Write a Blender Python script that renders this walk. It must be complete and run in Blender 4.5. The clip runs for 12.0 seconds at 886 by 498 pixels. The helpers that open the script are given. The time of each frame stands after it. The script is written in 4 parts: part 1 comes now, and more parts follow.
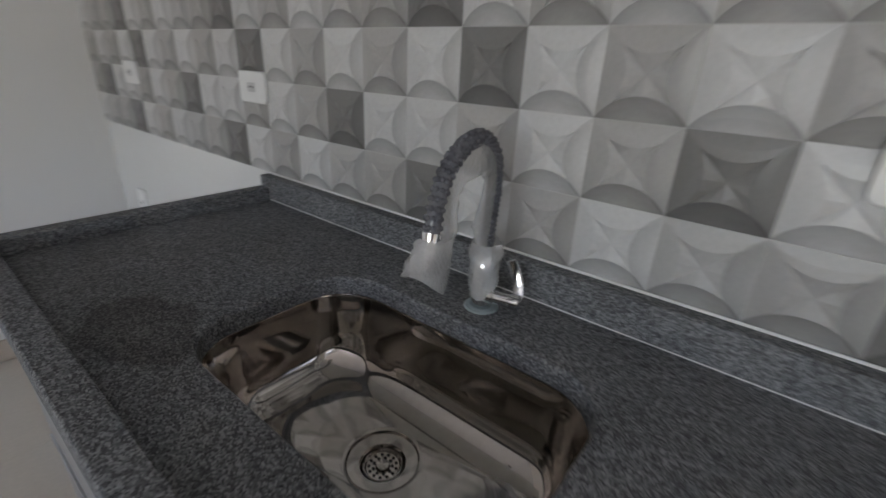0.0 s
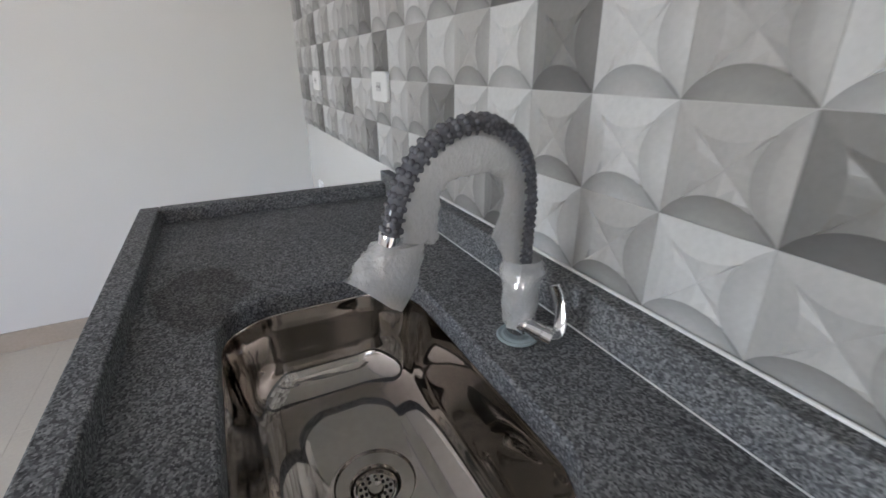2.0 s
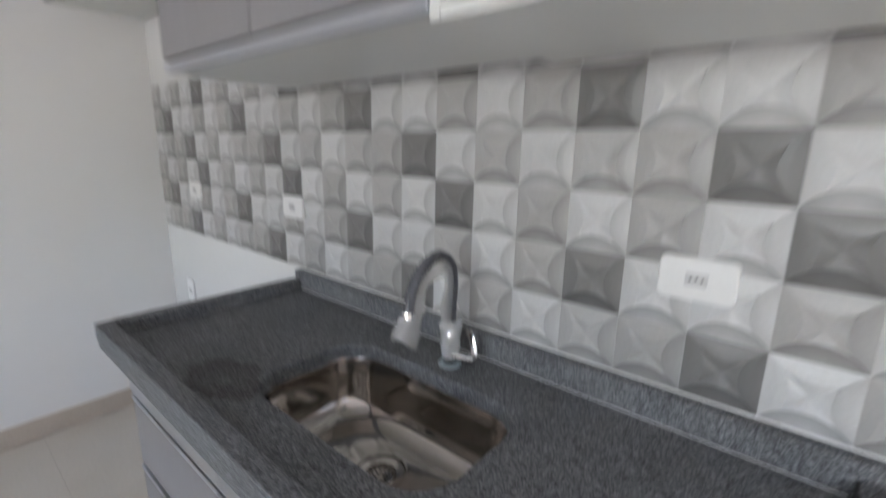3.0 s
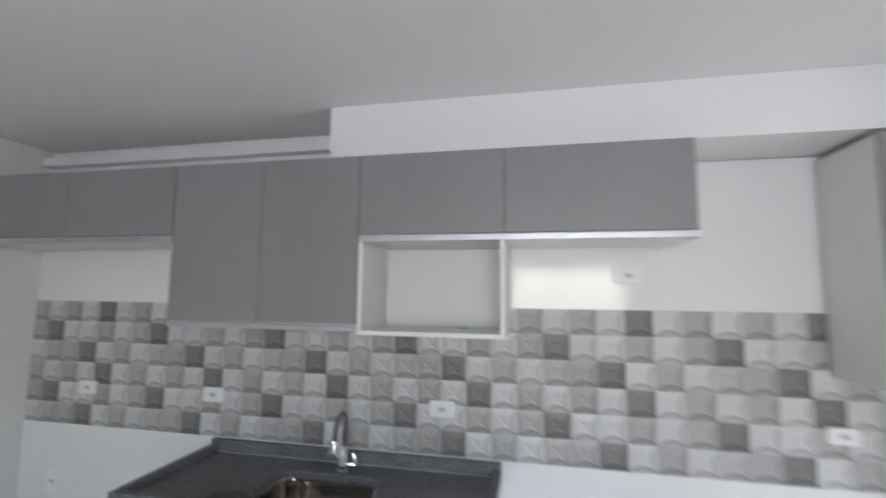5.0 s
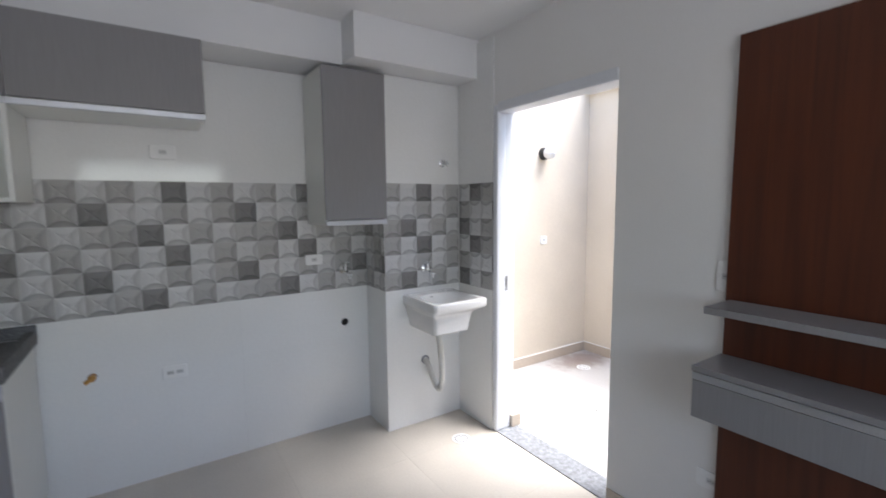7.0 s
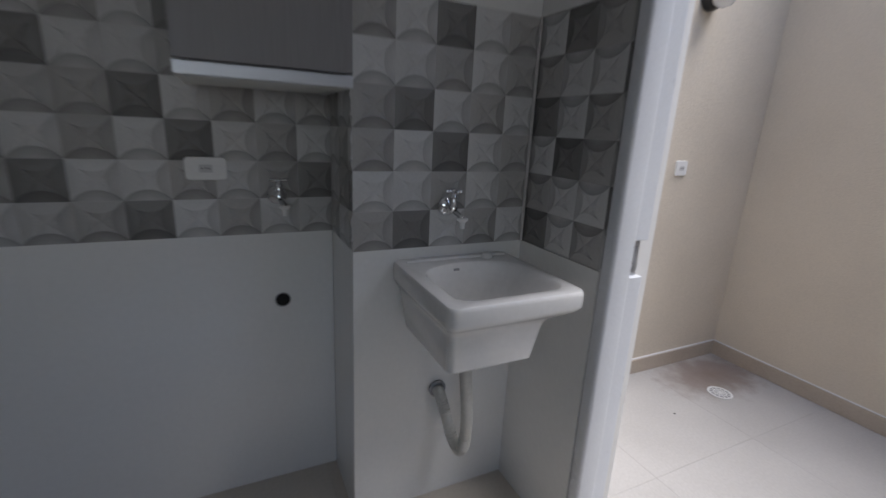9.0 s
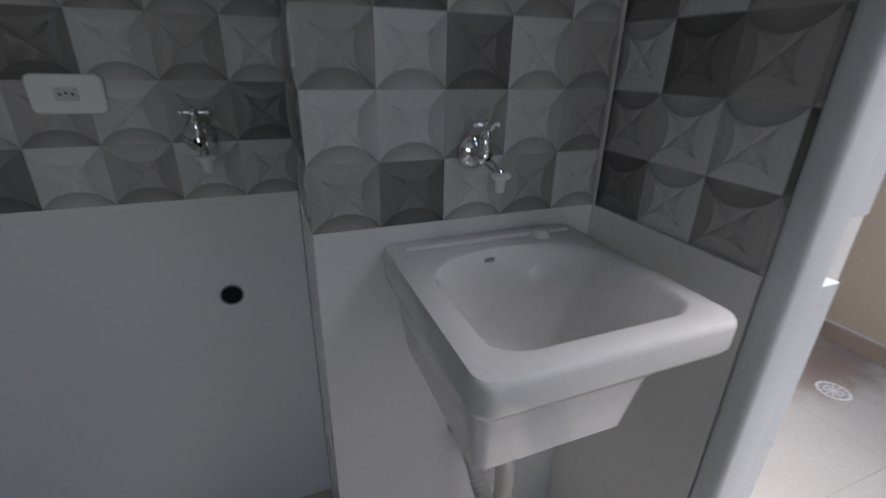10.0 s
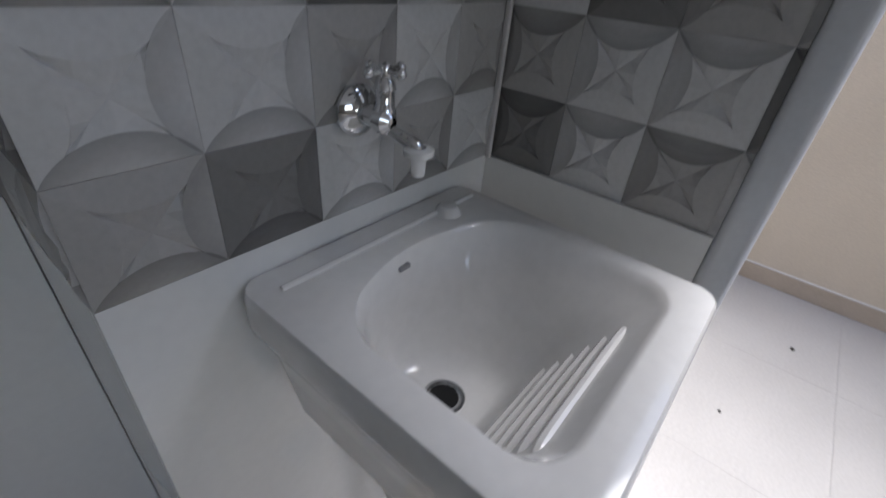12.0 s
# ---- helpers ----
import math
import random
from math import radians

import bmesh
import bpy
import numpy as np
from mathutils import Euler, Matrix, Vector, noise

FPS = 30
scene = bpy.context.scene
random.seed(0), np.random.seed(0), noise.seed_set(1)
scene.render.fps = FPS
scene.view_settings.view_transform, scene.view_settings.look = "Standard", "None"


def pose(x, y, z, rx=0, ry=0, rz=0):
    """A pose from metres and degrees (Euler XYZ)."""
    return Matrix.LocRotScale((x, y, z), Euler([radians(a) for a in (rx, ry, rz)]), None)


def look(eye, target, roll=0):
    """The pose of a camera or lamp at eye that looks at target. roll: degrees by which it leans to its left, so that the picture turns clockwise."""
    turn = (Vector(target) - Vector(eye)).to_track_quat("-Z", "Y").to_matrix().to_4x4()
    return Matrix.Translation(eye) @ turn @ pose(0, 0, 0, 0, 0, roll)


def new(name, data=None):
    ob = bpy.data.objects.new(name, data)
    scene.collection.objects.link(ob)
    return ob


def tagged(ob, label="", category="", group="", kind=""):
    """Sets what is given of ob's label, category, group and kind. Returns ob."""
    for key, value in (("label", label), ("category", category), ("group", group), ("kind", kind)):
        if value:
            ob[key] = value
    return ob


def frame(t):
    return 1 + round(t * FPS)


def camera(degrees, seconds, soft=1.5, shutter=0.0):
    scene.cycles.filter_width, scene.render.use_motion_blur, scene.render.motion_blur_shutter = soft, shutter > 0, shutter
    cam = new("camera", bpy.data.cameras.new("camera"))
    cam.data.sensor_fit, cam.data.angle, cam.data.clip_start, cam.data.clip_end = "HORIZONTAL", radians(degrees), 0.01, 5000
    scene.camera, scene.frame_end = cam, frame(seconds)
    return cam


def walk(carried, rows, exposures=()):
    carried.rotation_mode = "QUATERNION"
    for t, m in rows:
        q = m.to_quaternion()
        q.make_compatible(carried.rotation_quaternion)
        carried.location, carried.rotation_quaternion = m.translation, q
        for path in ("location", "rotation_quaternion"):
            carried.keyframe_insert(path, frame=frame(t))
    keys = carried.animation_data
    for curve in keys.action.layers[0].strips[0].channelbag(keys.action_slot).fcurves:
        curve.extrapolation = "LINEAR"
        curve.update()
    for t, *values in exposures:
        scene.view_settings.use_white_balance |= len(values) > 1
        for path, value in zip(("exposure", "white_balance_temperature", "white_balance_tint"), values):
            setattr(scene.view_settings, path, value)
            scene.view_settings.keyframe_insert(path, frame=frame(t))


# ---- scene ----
cam = camera(90.4, 12.0, shutter=0.6)
EXPOSURES = ((0, 3.2, 6750, 13), (0.6, 3.7, 6650, 13), (1.5, 3.95, 6650, 13), (2.5, 3.85, 6600, 13), (3.2, 3.75, 6550, 13), (5, 3.4, 6430, 12),
             (5.5, 3.3, 6430, 12), (6.5, 2.68, 6420, 12), (7.2, 2.2, 6380, 12), (9, 0.9, 6330, 13), (9.6, 0.88, 6350, 14), (10.5, 1.22, 6350, 13), (11.2, 1.3, 6330, 13), (12, 1.43, 6280, 13))
PATH = [
    (0, (-0.238, -0.619, 1.217), (-1.364, 0.839, 0.437), 2.8),
    (0.5, (-0.228, -0.484, 1.188), (-1.689, 0.627, 0.394), 0.7),
    (1, (-0.189, -0.408, 1.173), (-1.822, 0.42, 0.368), 1.7),
    (1.5, (-0.184, -0.386, 1.166), (-1.856, 0.383, 0.382), -0.9),
    (2, (-0.169, -0.402, 1.188), (-1.826, 0.415, 0.42), -0.4),
    (2.5, (-0.092, -0.531, 1.211), (-1.544, 0.659, 0.52), 1.7),
    (2.8, (-0.036, -0.739, 1.275), (-1.284, 0.713, 0.696), 2.5),
    (3, (0.013, -0.822, 1.343), (-1.234, 0.678, 0.899), 1.3),
    (3.2, (0.056, -0.94, 1.43), (-1.206, 0.594, 1.194), 2.0),
    (4.8, (0.242, -1.956, 1.667), (-0.296, -0.047, 1.925), 1.1),
    (5, (0.312, -2.072, 1.674), (-0.091, -0.123, 1.876), 0.6),
    (5.5, (0.372, -2.305, 1.655), (0.436, -0.309, 1.761), 0.6),
    (6, (0.33, -2.551, 1.592), (0.821, -0.612, 1.557), 0.6),
    (6.5, (0.429, -2.708, 1.546), (1.332, -0.928, 1.414), -0.2),
    (7, (0.643, -2.767, 1.481), (1.743, -1.11, 1.276), -0.5),
    (7.2, (0.725, -2.745, 1.454), (1.821, -1.093, 1.19), 0.2),
    (8.8, (1.488, -1.613, 1.305), (2.3, 0.143, 0.799), 2.4),
    (9, (1.559, -1.471, 1.276), (2.403, 0.266, 0.753), 2.8),
    (9.5, (1.695, -1.176, 1.235), (2.519, 0.532, 0.6), 3.0),
    (10, (1.8, -0.996, 1.198), (2.489, 0.711, 0.417), 1.2),
    (10.5, (1.86, -0.941, 1.181), (2.533, 0.71, 0.276), 0.1),
    (11, (1.901, -0.881, 1.203), (2.669, 0.678, 0.213), 1.5),
    (11.5, (1.87, -0.757, 1.224), (3.039, 0.515, 0.215), 4.8),
    (12, (1.814, -0.67, 1.202), (3.153, 0.331, 0.105), 5.7),
]
walk(cam, [(t, look(eye, target, roll)) for t, eye, target, roll in PATH], EXPOSURES)

# ---- world, lights ----
SUN_EL, SUN_ROT = radians(66), radians(132)
world = bpy.data.worlds.new("sky_world")
scene.world = world
world.use_nodes = True
sky = world.node_tree.nodes.new("ShaderNodeTexSky")
sky.sky_type = "NISHITA"
sky.sun_disc = False
sky.sun_elevation, sky.sun_rotation = SUN_EL, SUN_ROT
bg = world.node_tree.nodes["Background"]
world.node_tree.links.new(sky.outputs[0], bg.inputs[0])
bg.inputs[1].default_value = 0.15
sun = new("sun", bpy.data.lights.new("sun", "SUN"))
sun.data.energy, sun.data.angle, sun.data.color = 2.1, radians(42), (1.0, 0.98, 0.95)
sun.matrix_world = look((5.7, -3.0, 7), (3.5, -1.0, 0))
# daylight through the living-room window behind the walk
win_light = new("window_daylight", bpy.data.lights.new("window_daylight", "AREA"))
win_light.data.shape, win_light.data.size, win_light.data.size_y = "RECTANGLE", 1.76, 1.18
win_light.data.energy, win_light.data.color = 3.2, (0.95, 0.97, 1.0)
win_light.matrix_world = look((0.74, -4.66, 1.51), (0.74, 0, 1.51))


# ---- materials ----
def mat(name, color, rough=0.5, metal=0.0, spread=0.08, scale=6.0, fine=120.0, bump=0.0, coat=0.0,
        transmission=0.0, ior=1.45, stretch=(1, 1, 1), tint=None, rnd=0.0, alpha=1.0, rough_var=0.08):
    """A surface with stains at a large scale and grain at a fine one."""
    m = bpy.data.materials.new(name)
    m.use_nodes = True
    nt = m.node_tree
    n, l = nt.nodes, nt.links
    b = n["Principled BSDF"]
    tc = n.new("ShaderNodeTexCoord")
    mp = n.new("ShaderNodeMapping")
    mp.inputs["Scale"].default_value = stretch
    l.new(tc.outputs["Object"], mp.inputs[0])
    big = n.new("ShaderNodeTexNoise")
    big.inputs["Scale"].default_value = scale
    big.inputs["Detail"].default_value = 5
    small = n.new("ShaderNodeTexNoise")
    small.inputs["Scale"].default_value = fine
    small.inputs["Detail"].default_value = 3
    l.new(mp.outputs[0], big.inputs[0])
    l.new(mp.outputs[0], small.inputs[0])
    mixn = n.new("ShaderNodeMath")
    mixn.operation = "ADD"
    l.new(big.outputs[0], mixn.inputs[0])
    l.new(small.outputs[0], mixn.inputs[1])
    ramp = n.new("ShaderNodeMapRange")
    ramp.inputs[1].default_value, ramp.inputs[2].default_value = 0.7, 1.3
    l.new(mixn.outputs[0], ramp.inputs[0])
    mix = n.new("ShaderNodeMix")
    mix.data_type = "RGBA"
    dark = tint or tuple(c * (1 - 2 * spread) for c in color)
    mix.inputs[6].default_value = (*dark, 1)
    mix.inputs[7].default_value = (*[min(1, c * (1 + 0.3 * spread)) for c in color], 1)
    l.new(ramp.outputs[0], mix.inputs[0])
    col = mix.outputs[2]
    if rnd:
        info = n.new("ShaderNodeObjectInfo")
        rr = n.new("ShaderNodeMapRange")
        rr.inputs[3].default_value, rr.inputs[4].default_value = 1 - rnd, 1 + rnd
        l.new(info.outputs["Random"], rr.inputs[0])
        hsv = n.new("ShaderNodeHueSaturation")
        l.new(rr.outputs[0], hsv.inputs["Value"])
        l.new(col, hsv.inputs["Color"])
        col = hsv.outputs[0]
    l.new(col, b.inputs["Base Color"])
    rv = n.new("ShaderNodeMapRange")
    rv.inputs[3].default_value, rv.inputs[4].default_value = max(0.02, rough - rough_var), min(1, rough + rough_var)
    l.new(big.outputs[0], rv.inputs[0])
    l.new(rv.outputs[0], b.inputs["Roughness"])
    b.inputs["Metallic"].default_value = metal
    b.inputs["IOR"].default_value = ior
    b.inputs["Coat Weight"].default_value = coat
    b.inputs["Transmission Weight"].default_value = transmission
    b.inputs["Alpha"].default_value = alpha
    if bump:
        bp = n.new("ShaderNodeBump")
        bp.inputs["Strength"].default_value = 0.6
        bp.inputs["Distance"].default_value = bump
        l.new(mixn.outputs[0], bp.inputs["Height"])
        l.new(bp.outputs[0], b.inputs["Normal"])
    return m


def granite(name):
    """Flamed dark-grey granite: black, grey and bluish grains of a few millimetres."""
    m = bpy.data.materials.new(name)
    m.use_nodes = True
    n, l = m.node_tree.nodes, m.node_tree.links
    b = n["Principled BSDF"]
    tc = n.new("ShaderNodeTexCoord")
    v = n.new("ShaderNodeTexVoronoi")
    v.inputs["Scale"].default_value = 420
    l.new(tc.outputs["Object"], v.inputs["Vector"])
    ns = n.new("ShaderNodeTexNoise")
    ns.inputs["Scale"].default_value = 110
    ns.inputs["Detail"].default_value = 10
    ns.inputs["Roughness"].default_value = 0.75
    l.new(tc.outputs["Object"], ns.inputs["Vector"])
    bg_n = n.new("ShaderNodeTexNoise")
    bg_n.inputs["Scale"].default_value = 7
    bg_n.inputs["Detail"].default_value = 4
    l.new(tc.outputs["Object"], bg_n.inputs["Vector"])
    sep = n.new("ShaderNodeSeparateColor")
    l.new(v.outputs["Color"], sep.inputs[0])
    add = n.new("ShaderNodeMath")
    add.operation = "ADD"
    l.new(sep.outputs[0], add.inputs[0])
    l.new(ns.outputs[0], add.inputs[1])
    add2 = n.new("ShaderNodeMath")
    add2.operation = "MULTIPLY_ADD"
    add2.inputs[1].default_value = 0.5
    l.new(bg_n.outputs[0], add2.inputs[0])
    l.new(add.outputs[0], add2.inputs[2])
    r = n.new("ShaderNodeValToRGB")
    r.color_ramp.elements[0].position, r.color_ramp.elements[0].color = 0.28, (0.034, 0.034, 0.036, 1)
    r.color_ramp.elements[1].position, r.color_ramp.elements[1].color = 0.95, (0.34, 0.346, 0.352, 1)
    e = r.color_ramp.elements.new(0.62)
    e.color = (0.135, 0.139, 0.146, 1)
    half = n.new("ShaderNodeMath")
    half.operation = "MULTIPLY"
    half.inputs[1].default_value = 0.5
    l.new(add2.outputs[0], half.inputs[0])
    l.new(half.outputs[0], r.inputs[0])
    l.new(r.outputs[0], b.inputs["Base Color"])
    rv = n.new("ShaderNodeMapRange")
    rv.inputs[3].default_value, rv.inputs[4].default_value = 0.42, 0.72
    l.new(bg_n.outputs[0], rv.inputs[0])
    l.new(rv.outputs[0], b.inputs["Roughness"])
    bp = n.new("ShaderNodeBump")
    b.inputs["Specular IOR Level"].default_value = 0.1
    bp.inputs["Strength"].default_value, bp.inputs["Distance"].default_value = 0.5, 0.0012
    l.new(add.outputs[0], bp.inputs["Height"])
    l.new(bp.outputs[0], b.inputs["Normal"])
    return m


def wood(name):
    """Dark reddish veneer with upright grain."""
    m = bpy.data.materials.new(name)
    m.use_nodes = True
    n, l = m.node_tree.nodes, m.node_tree.links
    b = n["Principled BSDF"]
    tc = n.new("ShaderNodeTexCoord")
    mp = n.new("ShaderNodeMapping")
    mp.inputs["Scale"].default_value = (14, 14, 0.6)
    l.new(tc.outputs["Object"], mp.inputs[0])
    ns = n.new("ShaderNodeTexNoise")
    ns.inputs["Scale"].default_value, ns.inputs["Detail"].default_value = 2.2, 8
    ns.inputs["Distortion"].default_value = 0.6
    l.new(mp.outputs[0], ns.inputs[0])
    r = n.new("ShaderNodeValToRGB")
    r.color_ramp.elements[0].position, r.color_ramp.elements[0].color = 0.2, (0.05, 0.012, 0.004, 1)
    r.color_ramp.elements[1].position, r.color_ramp.elements[1].color = 0.85, (0.115, 0.028, 0.009, 1)
    l.new(ns.outputs[0], r.inputs[0])
    l.new(r.outputs[0], b.inputs["Base Color"])
    b.inputs["Roughness"].default_value = 0.42
    bp = n.new("ShaderNodeBump")
    bp.inputs["Strength"].default_value, bp.inputs["Distance"].default_value = 0.3, 0.0006
    l.new(ns.outputs[0], bp.inputs["Height"])
    l.new(bp.outputs[0], b.inputs["Normal"])
    return m


def stain(m, centre, inner, outer, color, amount, stretch=(1, 1, 1)):
    """A dried mark in a surface: a blotch (inner 0) or a ring, with a ragged edge."""
    n, l = m.node_tree.nodes, m.node_tree.links
    b = n["Principled BSDF"]
    col = b.inputs["Base Color"].links[0].from_socket
    tc = n.new("ShaderNodeTexCoord")
    mp = n.new("ShaderNodeMapping")
    mp.inputs["Location"].default_value = tuple(-c * s for c, s in zip(centre, stretch))
    mp.inputs["Scale"].default_value = stretch
    l.new(tc.outputs["Object"], mp.inputs[0])
    ln = n.new("ShaderNodeVectorMath")
    ln.operation = "LENGTH"
    l.new(mp.outputs[0], ln.inputs[0])
    ns = n.new("ShaderNodeTexNoise")
    ns.inputs["Scale"].default_value = 14
    ns.inputs["Detail"].default_value = 6
    l.new(tc.outputs["Object"], ns.inputs[0])
    wob = n.new("ShaderNodeMath")
    wob.operation = "MULTIPLY_ADD"
    wob.inputs[1].default_value = outer * 0.8
    l.new(ns.outputs[0], wob.inputs[0])
    l.new(ln.outputs["Value"], wob.inputs[2])
    ramp = n.new("ShaderNodeValToRGB")
    e = ramp.color_ramp.elements
    mid = (inner + outer) / 2 + outer * 0.4
    top = outer * 2.2
    e[0].position, e[0].color = 0.0, (0.45 if inner else 1.0,) * 3 + (1,)
    e[1].position, e[1].color = min(0.98, (outer * 1.4) / top), (0, 0, 0, 1)
    k = e.new(mid / top)
    k.color = (1.0 if inner else 0.7,) * 3 + (1,)
    div = n.new("ShaderNodeMath")
    div.operation = "DIVIDE"
    div.inputs[1].default_value = top
    l.new(wob.outputs[0], div.inputs[0])
    l.new(div.outputs[0], ramp.inputs[0])
    amt = n.new("ShaderNodeMath")
    amt.operation = "MULTIPLY"
    amt.inputs[1].default_value = amount
    l.new(ramp.outputs[0], amt.inputs[0])
    mix = n.new("ShaderNodeMix")
    mix.data_type = "RGBA"
    mix.blend_type = "MULTIPLY"
    mix.inputs[7].default_value = (*color, 1)
    l.new(amt.outputs[0], mix.inputs[0])
    l.new(col, mix.inputs[6])
    l.new(mix.outputs[2], b.inputs["Base Color"])


PAINT = mat("white_wall_paint", (0.78, 0.77, 0.75), 0.75, spread=0.025, scale=1.5, fine=300, bump=0.0004)
CEIL = mat("ceiling_paint", (0.8, 0.8, 0.8), 0.9, spread=0.02, scale=1.2, fine=250, bump=0.0003)
GLAZE = mat("white_glazed_panel", (0.8, 0.8, 0.785), 0.1, spread=0.02, scale=2, fine=60, rnd=0.012, rough_var=0.03)
GROUT = mat("grout", (0.62, 0.61, 0.6), 0.9, spread=0.1, scale=30, fine=400)
FLOOR_JOINT = mat("floor_joint", (0.52, 0.48, 0.42), 0.8, spread=0.08, scale=30, fine=400)
PATIO_JOINT = mat("patio_joint", (0.47, 0.455, 0.44), 0.8, spread=0.08, scale=30, fine=400)


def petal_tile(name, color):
    """Glazed square whose print puts relief shading into its colour: a dark lower and right petal, a pale upper one,
    meeting in a four-point star.
    """
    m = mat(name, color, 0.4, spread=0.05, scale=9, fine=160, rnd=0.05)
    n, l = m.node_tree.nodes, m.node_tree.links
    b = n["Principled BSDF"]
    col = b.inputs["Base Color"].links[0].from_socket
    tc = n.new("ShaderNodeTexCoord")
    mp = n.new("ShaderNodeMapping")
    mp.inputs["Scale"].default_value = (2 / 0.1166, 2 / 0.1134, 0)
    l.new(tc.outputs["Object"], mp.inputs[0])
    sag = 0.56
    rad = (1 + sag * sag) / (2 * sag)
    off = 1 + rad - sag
    # each petal's shading as a colour factor: at its arc, at the tile edge
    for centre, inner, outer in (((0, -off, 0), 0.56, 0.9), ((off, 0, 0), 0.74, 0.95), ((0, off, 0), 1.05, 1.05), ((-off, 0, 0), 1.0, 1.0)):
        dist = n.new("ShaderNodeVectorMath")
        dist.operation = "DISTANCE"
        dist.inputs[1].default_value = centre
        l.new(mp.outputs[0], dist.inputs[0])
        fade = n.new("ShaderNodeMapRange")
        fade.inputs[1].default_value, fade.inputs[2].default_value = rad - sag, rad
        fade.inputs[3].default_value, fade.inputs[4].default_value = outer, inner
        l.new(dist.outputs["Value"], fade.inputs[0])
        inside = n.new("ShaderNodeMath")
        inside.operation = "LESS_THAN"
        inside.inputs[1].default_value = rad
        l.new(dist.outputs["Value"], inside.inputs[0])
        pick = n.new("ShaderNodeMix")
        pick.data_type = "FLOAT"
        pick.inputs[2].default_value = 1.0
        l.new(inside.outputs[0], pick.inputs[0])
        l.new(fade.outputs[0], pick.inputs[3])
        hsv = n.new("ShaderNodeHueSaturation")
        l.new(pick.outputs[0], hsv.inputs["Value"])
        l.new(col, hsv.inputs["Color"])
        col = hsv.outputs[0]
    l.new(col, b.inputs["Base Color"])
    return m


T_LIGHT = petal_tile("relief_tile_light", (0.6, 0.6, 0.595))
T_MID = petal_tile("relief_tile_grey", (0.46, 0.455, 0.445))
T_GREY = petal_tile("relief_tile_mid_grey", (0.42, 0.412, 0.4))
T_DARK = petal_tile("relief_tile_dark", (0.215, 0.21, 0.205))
GRANITE = granite("flamed_granite")
SILL = mat("threshold_granite", (0.34, 0.355, 0.38), 0.35, spread=0.3, scale=40, fine=300, bump=0.0004)
FLOOR = mat("beige_porcelain", (0.62, 0.57, 0.5), 0.22, spread=0.05, scale=3, fine=90, rnd=0.02, rough_var=0.06)
PFLOOR = mat("pale_patio_porcelain", (0.52, 0.505, 0.49), 0.4, spread=0.06, scale=3, fine=90, rnd=0.02, bump=0.0003)
stain(GRANITE, (-0.86, -0.47, 0.87), 0.06, 0.09, (0.45, 0.42, 0.4), 0.7, (0.8, 1.3, 1))
stain(PFLOOR, (3.95, -0.12, 0), 0.0, 0.28, (0.42, 0.3, 0.25), 0.95, (0.7, 1.2, 1))
SKIRT = mat("beige_skirting", (0.5, 0.43, 0.355), 0.35, spread=0.06, scale=5, fine=100)
PLASTER = mat("beige_rough_render", (0.69, 0.615, 0.51), 0.95, spread=0.06, scale=2, fine=140, bump=0.004)
LAM_GREY = mat("grey_laminate", (0.27, 0.262, 0.268), 0.42, spread=0.06, scale=2, fine=220, stretch=(1, 1, 0.04), bump=0.0002)
LAM_WHITE = mat("white_laminate", (0.76, 0.77, 0.74), 0.4, spread=0.02, scale=2, fine=160)
ALU = mat("brushed_aluminium", (0.6, 0.62, 0.66), 0.45, 1.0, spread=0.06, scale=3, fine=200, stretch=(0.05, 1, 1))
FRAME = mat("white_enamelled_aluminium", (0.74, 0.76, 0.79), 0.3, spread=0.03, scale=4, fine=120)
STEEL = mat("polished_stainless", (0.5, 0.465, 0.435), 0.055, 1.0, spread=0.05, scale=6, fine=80, rough_var=0.035)
CHROME = mat("chrome", (0.8, 0.81, 0.82), 0.06, 1.0, spread=0.03, scale=20, fine=100, rough_var=0.03)
# near-black colour for flat discs that stand in for shade inside holes
HOLE_SHADE = mat("hole_shade", (0.012, 0.012, 0.012), 0.9, spread=0.1)
CERAMIC = mat("glazed_white_ceramic", (0.78, 0.775, 0.76), 0.12, spread=0.03, scale=5, fine=60, coat=0.3, rough_var=0.05)
PLASTIC = mat("white_plastic", (0.82, 0.82, 0.81), 0.35, spread=0.02, scale=10, fine=100)
INSERT = mat("pale_grey_plastic", (0.6, 0.6, 0.6), 0.4, spread=0.03, scale=10, fine=100)
GREYPL = mat("grey_plastic", (0.3, 0.3, 0.31), 0.4, spread=0.05, scale=10, fine=100)
HOSE = mat("ivory_corrugated_plastic", (0.6, 0.595, 0.56), 0.45, spread=0.06, scale=10, fine=100)
FILM = mat("clear_plastic_film", (0.9, 0.905, 0.91), 0.25, spread=0.03, scale=60, fine=240, bump=0.004, alpha=0.36)
BUBBLE = mat("bubble_wrap", (0.125, 0.128, 0.145), 0.14, spread=0.15, scale=40, fine=150)
RUBBER = mat("pale_blue_washer", (0.5, 0.6, 0.63), 0.3, spread=0.1, scale=40, fine=150, transmission=0.3)
WOOD = wood("dark_red_veneer")
ORANGE = mat("orange_cap", (0.55, 0.28, 0.06), 0.5, spread=0.2, scale=60, fine=200)
BLACK = mat("black_plastic", (0.02, 0.02, 0.02), 0.35, spread=0.1)
GLASS = mat("lamp_glass", (0.9, 0.9, 0.9), 0.12, spread=0.01, transmission=0.25)
WALLOUT = mat("outer_masonry", (0.6, 0.58, 0.55), 0.9, spread=0.06)


